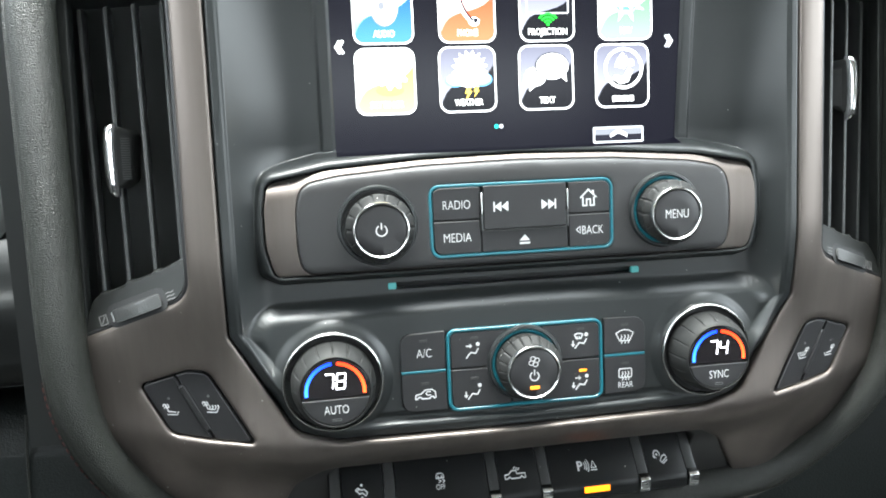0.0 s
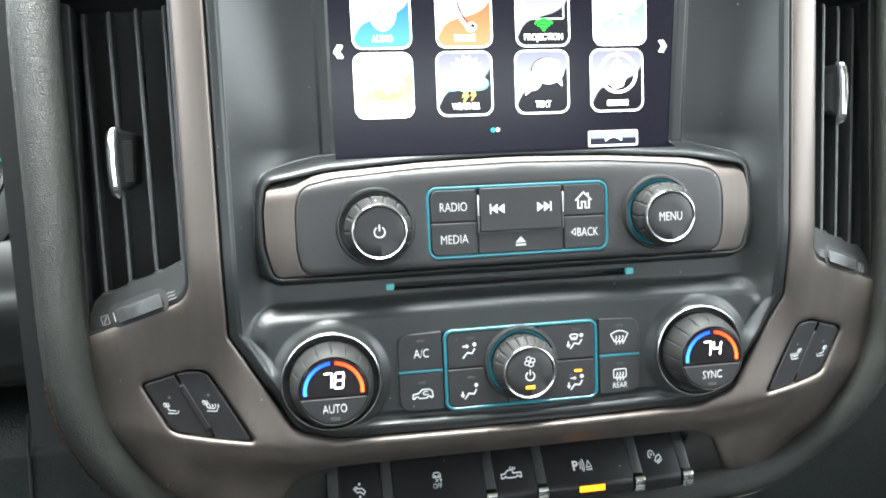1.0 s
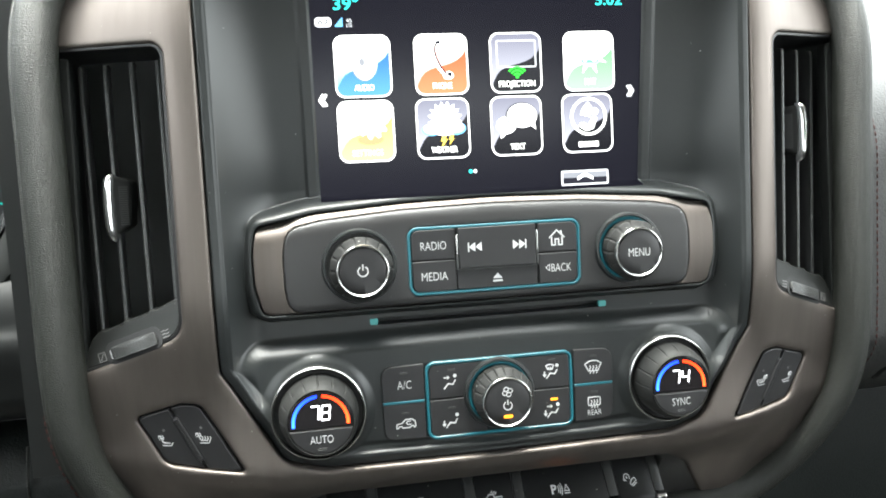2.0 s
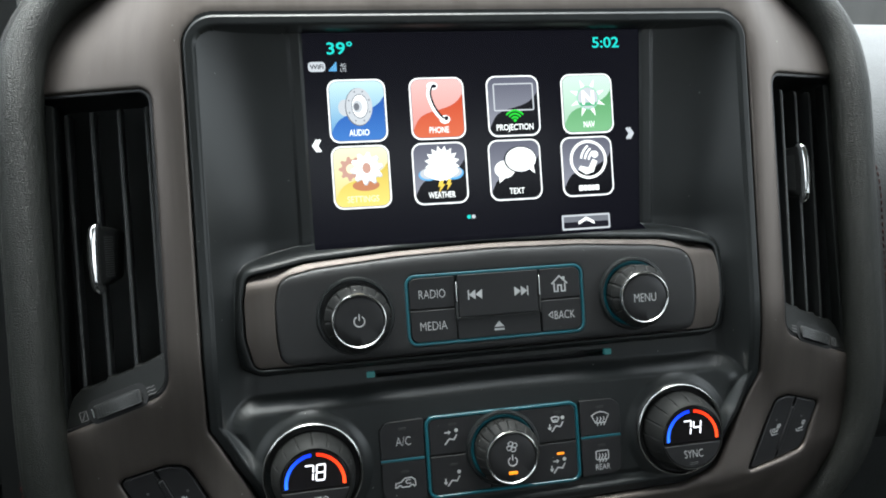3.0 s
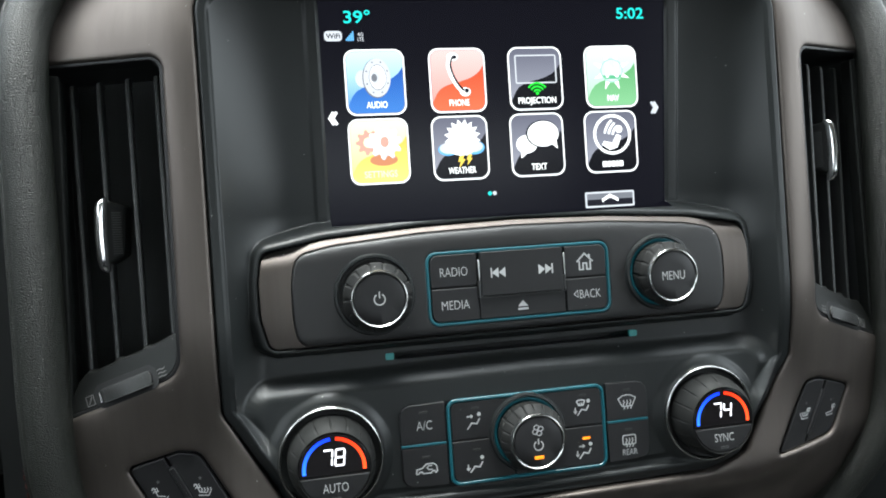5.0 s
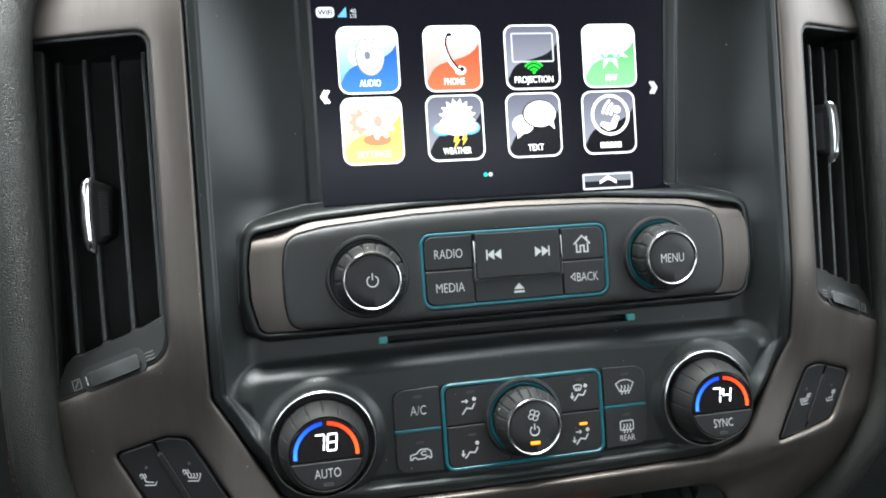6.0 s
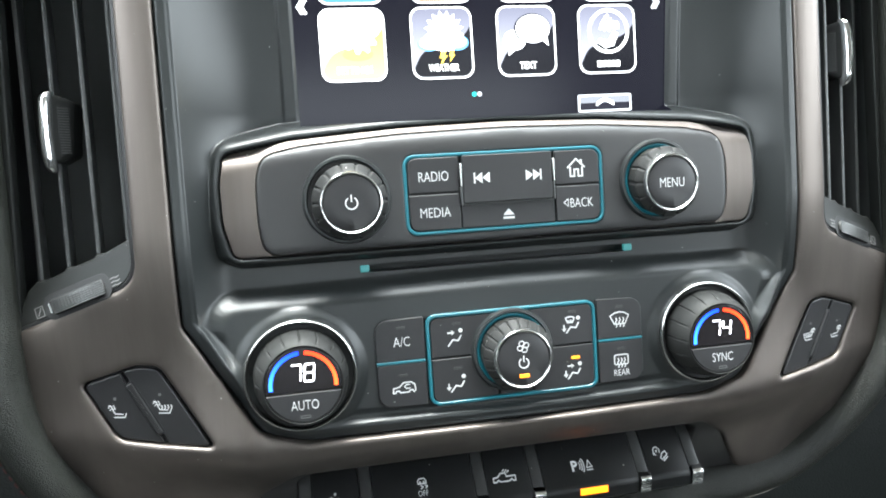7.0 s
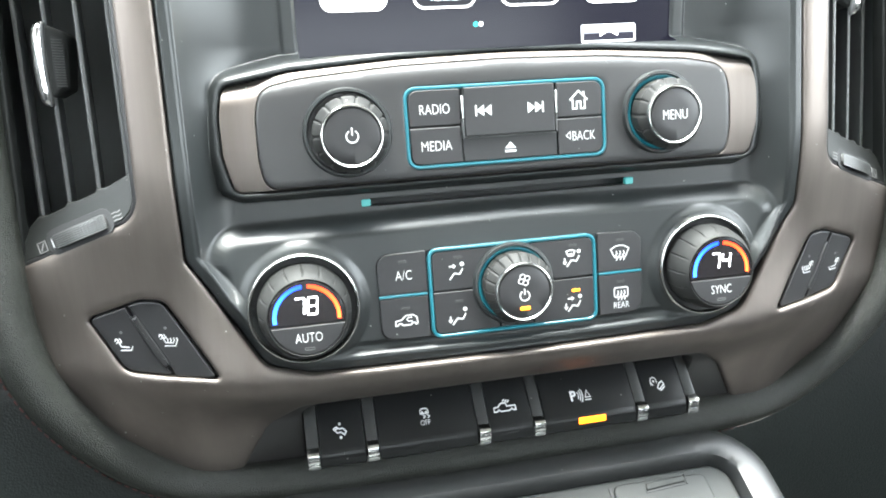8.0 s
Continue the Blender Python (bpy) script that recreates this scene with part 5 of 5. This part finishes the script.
def beside(path, out, back):
    res, n = [], len(path)
    for i in range(n):
        a, b = Vector(path[i - 1]), Vector(path[(i + 1) % n])
        t = (b - a).normalized()
        side = t.cross(Vector((0, -1, 0))).normalized()
        c = Vector(path[i]) + side * out + Vector((0, back, 0))
        res.append(c)
    return res


probe = beside(PAD, 15, 0)
SIGN = 1 if max(abs(p.x) for p in probe) > max(abs(p[0]) for p in PAD) + 5 else -1
seam = beside(PAD, SIGN * 11.4, 4.0)
solid("padding_seam", tube([tuple(p) for p in seam], [(2.8 * math.cos(2 * math.pi * k / 8), 2.6 * math.sin(2 * math.pi * k / 8)) for k in range(8)], True), LEATHER, "folded leather seam edging the padding", "seam", kind="structure")
solid("edge_piping", tube(smooth_path([(136, 34, -153.2), (145, 33.5, -153.7), (162, 33.5, -151.6), (175.2, 33.5, -146.4), (183, 33.5, -139.3), (188, 34, -131)], 6), [(0.9 * math.cos(k * 0.785), 0.9 * math.sin(k * 0.785)) for k in range(8)]), SATIN, "thin bright piping under the padding", "piping", kind="structure")


def dash_face(x, z):
    """The passenger's dash: upright beside the stack, rolling back above and under."""
    return 4 + 0.0075 * max(0.0, z - 78) ** 2 + 0.02 * max(0.0, -34 - z) ** 2 + 0.06 * (x - 240)


def stitch_line(p, q):
    """Along the seam; on the passenger's side it runs on the dash skin itself."""
    if q.x > 0 and -58 < q.z < 205:
        return Vector((q.x, dash_face(q.x, q.z) - 0.25, q.z))
    return Vector(p)


dense = [tuple(stitch_line(p, q)) for p, q in zip(beside(PAD, SIGN * 13.9, 1.9), beside(PAD, SIGN * 20.5, 0))]
bm = bmesh.new()
walked = 0.0
for a, b in zip(dense, dense[1:] + dense[:1]):
    a, b = Vector(a), Vector(b)
    seg = (b - a).length
    pos = -walked
    while pos + 4.4 < seg:
        pos += 4.4
        c = a + (b - a) * (pos / seg)
        t = (b - a).normalized()
        u = t.cross(Vector((0, -1, 0))).normalized()
        w = Vector((0, -1, 0))
        ring = [[bm.verts.new(c + t * d + u * (0.5 * f * math.cos(q)) + w * (0.5 * f * math.sin(q))) for q in (0, 1.57, 3.14, 4.71)] for d, f in ((-1.5, 0.4), (-0.9, 1), (0.9, 1), (1.5, 0.4))]
        for r0, r1 in zip(ring, ring[1:]):
            for q in range(4):
                bm.faces.new((r0[q], r0[(q + 1) % 4], r1[(q + 1) % 4], r1[q]))
    walked = seg - pos
hidden = [v for v in bm.verts if v.co.x < 0 and v.co.z > -36]
bmesh.ops.delete(bm, geom=hidden, context="VERTS")
bmesh.ops.recalc_face_normals(bm, faces=bm.faces)
solid("thread_stitches", bm, RED_THREAD, "dark red stitches along the padding seam", "stitching", kind="stuff")

# ---------------------------------------------------------------- dash beside the stack


def dash_body(x0, x1, z0, z1, y, r, name, label, mat, top_back=260.0):
    """A soft dash moulding: a front that rolls over at top and bottom."""
    bm = bmesh.new()
    prof = [(y + 120, z0 - 6)] + [(y + r - r * math.cos(a), z0 + r - r * math.sin(a)) for a in (1.57, 1.2, 0.8, 0.4, 0.0)]
    prof += [(y - 4, (z0 + z1) / 2)]
    prof += [(y + r * 1.6 - r * 1.6 * math.cos(a), z1 - r * 1.6 + r * 1.6 * math.sin(a)) for a in (0.0, 0.3, 0.6, 0.9, 1.2, 1.45)] + [(y + top_back, z1 - 40)]
    prof = smooth_path(prof, 4)
    xs = np.linspace(x0, x1, 13)
    rings = [[bm.verts.new((x, p[0], p[1])) for p in prof] for x in xs]
    for a, b in zip(rings, rings[1:]):
        for i in range(len(prof) - 1):
            bm.faces.new((a[i], b[i], b[i + 1], a[i + 1]))
    for ring in (rings[0], rings[-1]):
        bm.faces.new(ring)
    bmesh.ops.recalc_face_normals(bm, faces=bm.faces)
    return solid(name, bm, mat, label, "dashboard", kind="structure")




def passenger_dash():
    bm = bmesh.new()
    xs = [238 + 522 * (k / 40) ** 1.5 for k in range(41)]
    zs = np.linspace(-96, 240, 85).tolist()
    grid = [[bm.verts.new((x, dash_face(x, z), z)) for x in xs] for z in zs]
    for a, b in zip(grid, grid[1:]):
        for i in range(len(xs) - 1):
            bm.faces.new((a[i], a[i + 1], b[i + 1], b[i]))
    rim = [e for e in bm.edges if len(e.link_faces) == 1]
    for v in bmesh.ops.extrude_edge_only(bm, edges=rim)["geom"]:
        if isinstance(v, bmesh.types.BMVert):
            v.co.y = 330
    bmesh.ops.recalc_face_normals(bm, faces=bm.faces)
    return bm


LATCH = rounded([(267.5, -61.0, 3), (270.5, -71.5, 4), (302, -73.5, 4), (302, -60.0, 4)], 6)
latch = thing("glovebox_latch", (284, 24, -67), "small satin grey release button on the passenger's dashboard", "latch")
part("well", plate(inset(LATCH, -1.2), -0.8, 0.5, 6, dash_face), DARKWELL, latch, "dark surround of the button")
part("button", plate(LATCH, -3.0, 1.2, 6, dash_face), SATINGREY, latch, "satin grey push button")
solid("dash_right", passenger_dash(), SOFTDASH, "black grained soft dashboard beside the stack", "dashboard", kind="structure")
dash_body(110, 760, -330, -50, 84, 26, "dash_lower_right", "dark lower dashboard under the padding", LOWERDASH)
dash_body(-760, -234, -46, 44, 24, 22, "dash_left", "smooth dark dashboard panel under the instrument cluster", LEFTPLASTIC)
dash_body(-256, -232, -74, 290, 18, 14, "dash_left_rib", "dark upright rib between cluster and stack", LEFTPLASTIC)
dash_body(-760, -150, -330, -50, 46, 30, "knee_panel", "black grained knee panel with a seam", LOWERDASH)
solid("knee_seam", tube([(-268, 48, -64), (-268.5, 45, -84), (-269, 43.6, -114), (-269.4, 42.6, -154)], [(0.8 * math.cos(k * 0.785), 0.8 * math.sin(k * 0.785)) for k in range(8)]), LEATHER, "thin sewn seam on the knee panel", "seam", kind="structure")

# instrument cluster, seen at its edge
cluster = thing("instrument_cluster", (-337, 55, 99), "instrument cluster with white numbers and teal ticks", "instrument cluster")
part("dial_face", lathe([(73, 60), (72.5, 52), (70, 51.4), (0, 51.4)], -337, 99, 96), DARKWELL, cluster, "dark round speed dial")
part("dial_ring", lathe([(78, 62), (77.5, 46), (75.8, 45.4), (74, 47), (73, 54)], -337, 99, 96), SATIN, cluster, "satin ring round the dial")
part("hood", lathe([(96, 34), (87, 33), (82, 36), (79, 46), (77.6, 62)], -337, 99, 96), GREYPLASTIC, cluster, "dark hood round the dial")
for q in range(-4, 5):
    a = radians(q * 6.2)
    if q in (0, 1):
        continue
    b0, b1 = (68.0, 71.6) if q % 2 else (69.2, 71.6)
    part("tick", stroke([(-337 + b0 * math.cos(a), 99 + b0 * math.sin(a)), (-337 + b1 * math.cos(a), 99 + b1 * math.sin(a))], 1.2, 51.3, bmesh.new()), TICK, cluster, "teal tick")
for text, right, zz in (("110", -273, 105.5), ("120", -269.5, 96.2), ("130", -270.5, 86.4), ("140", -275.5, 76.6)):
    part("number", fitted(text, right - 5.4, zz, 4.4, 10.8, 51.2, 0, 0.01), LEGEND, cluster)

# ---------------------------------------------------------------- centre console, level with the floor
C20, S20 = math.cos(radians(20)), math.sin(radians(20))


def levelled(bm):
    """From the console's millimetres (x, back, up), its top leaning to the driver, into the panel's frame."""
    lean = radians(15.7)
    for v in bm.verts:
        x, yy, zz = v.co
        yy, zz = yy + 13.9, zz + 7
        yy, zz = yy * math.cos(lean) - zz * math.sin(lean) - 13.9, yy * math.sin(lean) + zz * math.cos(lean) - 7
        v.co = Vector((x, 20 + yy * C20 - zz * S20, -151 + yy * S20 + zz * C20))
    return bm


def level_plate(outline, top, r, depth):
    """A plate lying flat: outline (x, back), top at that height."""
    bm = plate(outline, 0, r, depth)
    for v in bm.verts:
        v.co = Vector((v.co.x, v.co.z, top - v.co.y))
    return levelled(bm)


console = thing("centre_console", (0, -40, -250), "dark grey centre console with a lidded tray", "console")
outer = rounded([(-145.5, -330, 20), (145.5, -330, 20), (145.5, 8.2, 24), (-145.5, 8.2, 24)], 8)
well = rounded([(-121.8, -300, 8), (121.8, -300, 8), (121.8, -13.9, 12), (-121.8, -13.9, 12)], 8)


def ridge(x, z):
    """The frame swells to a broad ridge near the lid and rolls away to the outside."""
    d = -float(signed(np.array([x]), np.array([z]), well)[0])
    flat = 3.0 + 9.0 * float(ease((abs(x) - 72) / 50))
    return -(1.5 - 8.5 * (1 - min(1.0, max(0.0, d / 3.5))) ** 2 - 9.0 * (max(0.0, d - flat) / (24.0 - flat)) ** 1.7)


bm = sheet(outer, [well], ridge, 2.0, 200, 5)
for v in bm.verts:
    v.co = Vector((v.co.x, v.co.z, -v.co.y))
part("body", levelled(bm), SATINGREY, console, "satin black console frame")
tray = part("tray_lid", level_plate(inset(well, 0.6), -7, 1.5, 20), GREYPLASTIC, console, "grained grey tray lid")
part("hinged_flap", level_plate(rounded([(50, -70, 4), (106, -70, 4), (106.4, -19.4, 4), (52.6, -18.0, 5)], 6), -5.0, 1.0, 4), GREYPLASTIC, tray, "small hinged flap")
part("hinge_bar", level_plate(rounded([(70.0, -24.6, 0.6), (93.4, -23.0, 0.6), (94.4, -19.2, 1), (71.2, -20.3, 1)], 3), -4.3, 0.8, 3), GREYPLASTIC, tray, "small hinge bar")
# Slits and gap are dark sheets on the lid that paint their shade.
part("flap_slit", level_plate(rounded([(69.4, -26.0, 0.4), (93.4, -24.4, 0.4), (93.6, -23.0, 0.3), (69.8, -24.7, 0.3)], 2), -4.8, 0.2, 2), DARKWELL, tray)
part("flap_slit", level_plate(rounded([(93.7, -24.4, 0.2), (94.6, -24.4, 0.2), (95.4, -18.4, 0.2), (94.6, -18.4, 0.2)], 2), -4.7, 0.2, 2), DARKWELL, tray)
part("flap_gap", level_plate(rounded([(47.6, -70, 0.5), (50.4, -70, 0.5), (53.0, -19.4, 2), (50.6, -18.2, 3)], 3), -6.6, 0.2, 2), DARKWELL, tray)

# ---------------------------------------------------------------- the closed cabin: an unseen shell added to shape the light
CABIN = surfaced(material("cabin_lining", (0.1, 0.1, 0.1), 0.8), (0.1, 0.1, 0.1), (0.04, 0.04, 0.039), (0.06, 0.06, 0.058), (0.7, 0.9), grain=600.0, bump=0.2)
HEAD = surfaced(material("headliner_cloth", (0.4, 0.4, 0.39), 0.9), (0.4, 0.4, 0.4), (0.60, 0.58, 0.52), (0.68, 0.66, 0.60), (0.85, 0.95), grain=900.0, bump=0.2)


def block(name, x0, x1, y0, y1, z0, z1, mat, label, category):
    bm = bmesh.new()
    bmesh.ops.create_cube(bm, size=1.0)
    for v in bm.verts:
        v.co = Vector((x0 + (v.co.x + 0.5) * (x1 - x0), y0 + (v.co.y + 0.5) * (y1 - y0), z0 + (v.co.z + 0.5) * (z1 - z0)))
    bmesh.ops.bevel(bm, geom=bm.edges[:], offset=0.012, segments=2, affect="EDGES")
    me = bpy.data.meshes.new(name)
    bm.to_mesh(me)
    bm.free()
    me.materials.append(mat)
    return tagged(new(name, me), label, category, kind="structure")


block("floor", -0.95, 0.95, -2.2, 1.0, -0.06, 0.0, CABIN, "dark cabin floor", "floor")
# Unseen roof; its pale cloth and front edge tune the bounced light.
block("ceiling", -0.95, 0.95, -2.2, -0.06, 1.42, 1.47, HEAD, "unseen pale cloth headliner, added to shape and bounce light", "ceiling")
# Unseen; the tall left wall holds back side light the driver would block.
block("wall_left", -0.95, -0.88, -2.2, 1.0, 0.0, 1.16, CABIN, "unseen dark side wall, its height set to block light", "wall")
block("wall_left_rear", -0.95, -0.88, -2.2, -1.20, 1.16, 1.42, CABIN, "unseen dark rear side wall, added to shape the light", "wall")
block("wall_right", 0.88, 0.95, -2.2, 1.0, 0.0, 0.96, CABIN, "unseen dark side wall, its height set to block light", "wall")
block("wall_right_rear", 0.88, 0.95, -2.2, -1.20, 0.96, 1.42, CABIN, "unseen dark rear side wall, added to shape the light", "wall")
block("wall_back", -0.88, 0.88, -2.2, -2.1, 0.0, 1.24, CABIN, "unseen dark rear wall, its height set to shape the light", "wall")
block("wall_front", -0.88, 0.88, 0.86, 0.95, 0.0, 0.84, CABIN, "dark bulkhead under the windscreen", "wall")
block("dash_top", -0.88, 0.88, 0.24, 0.88, 0.80, 0.85, SOFTDASH, "black grained dash top under the windscreen", "dashboard")
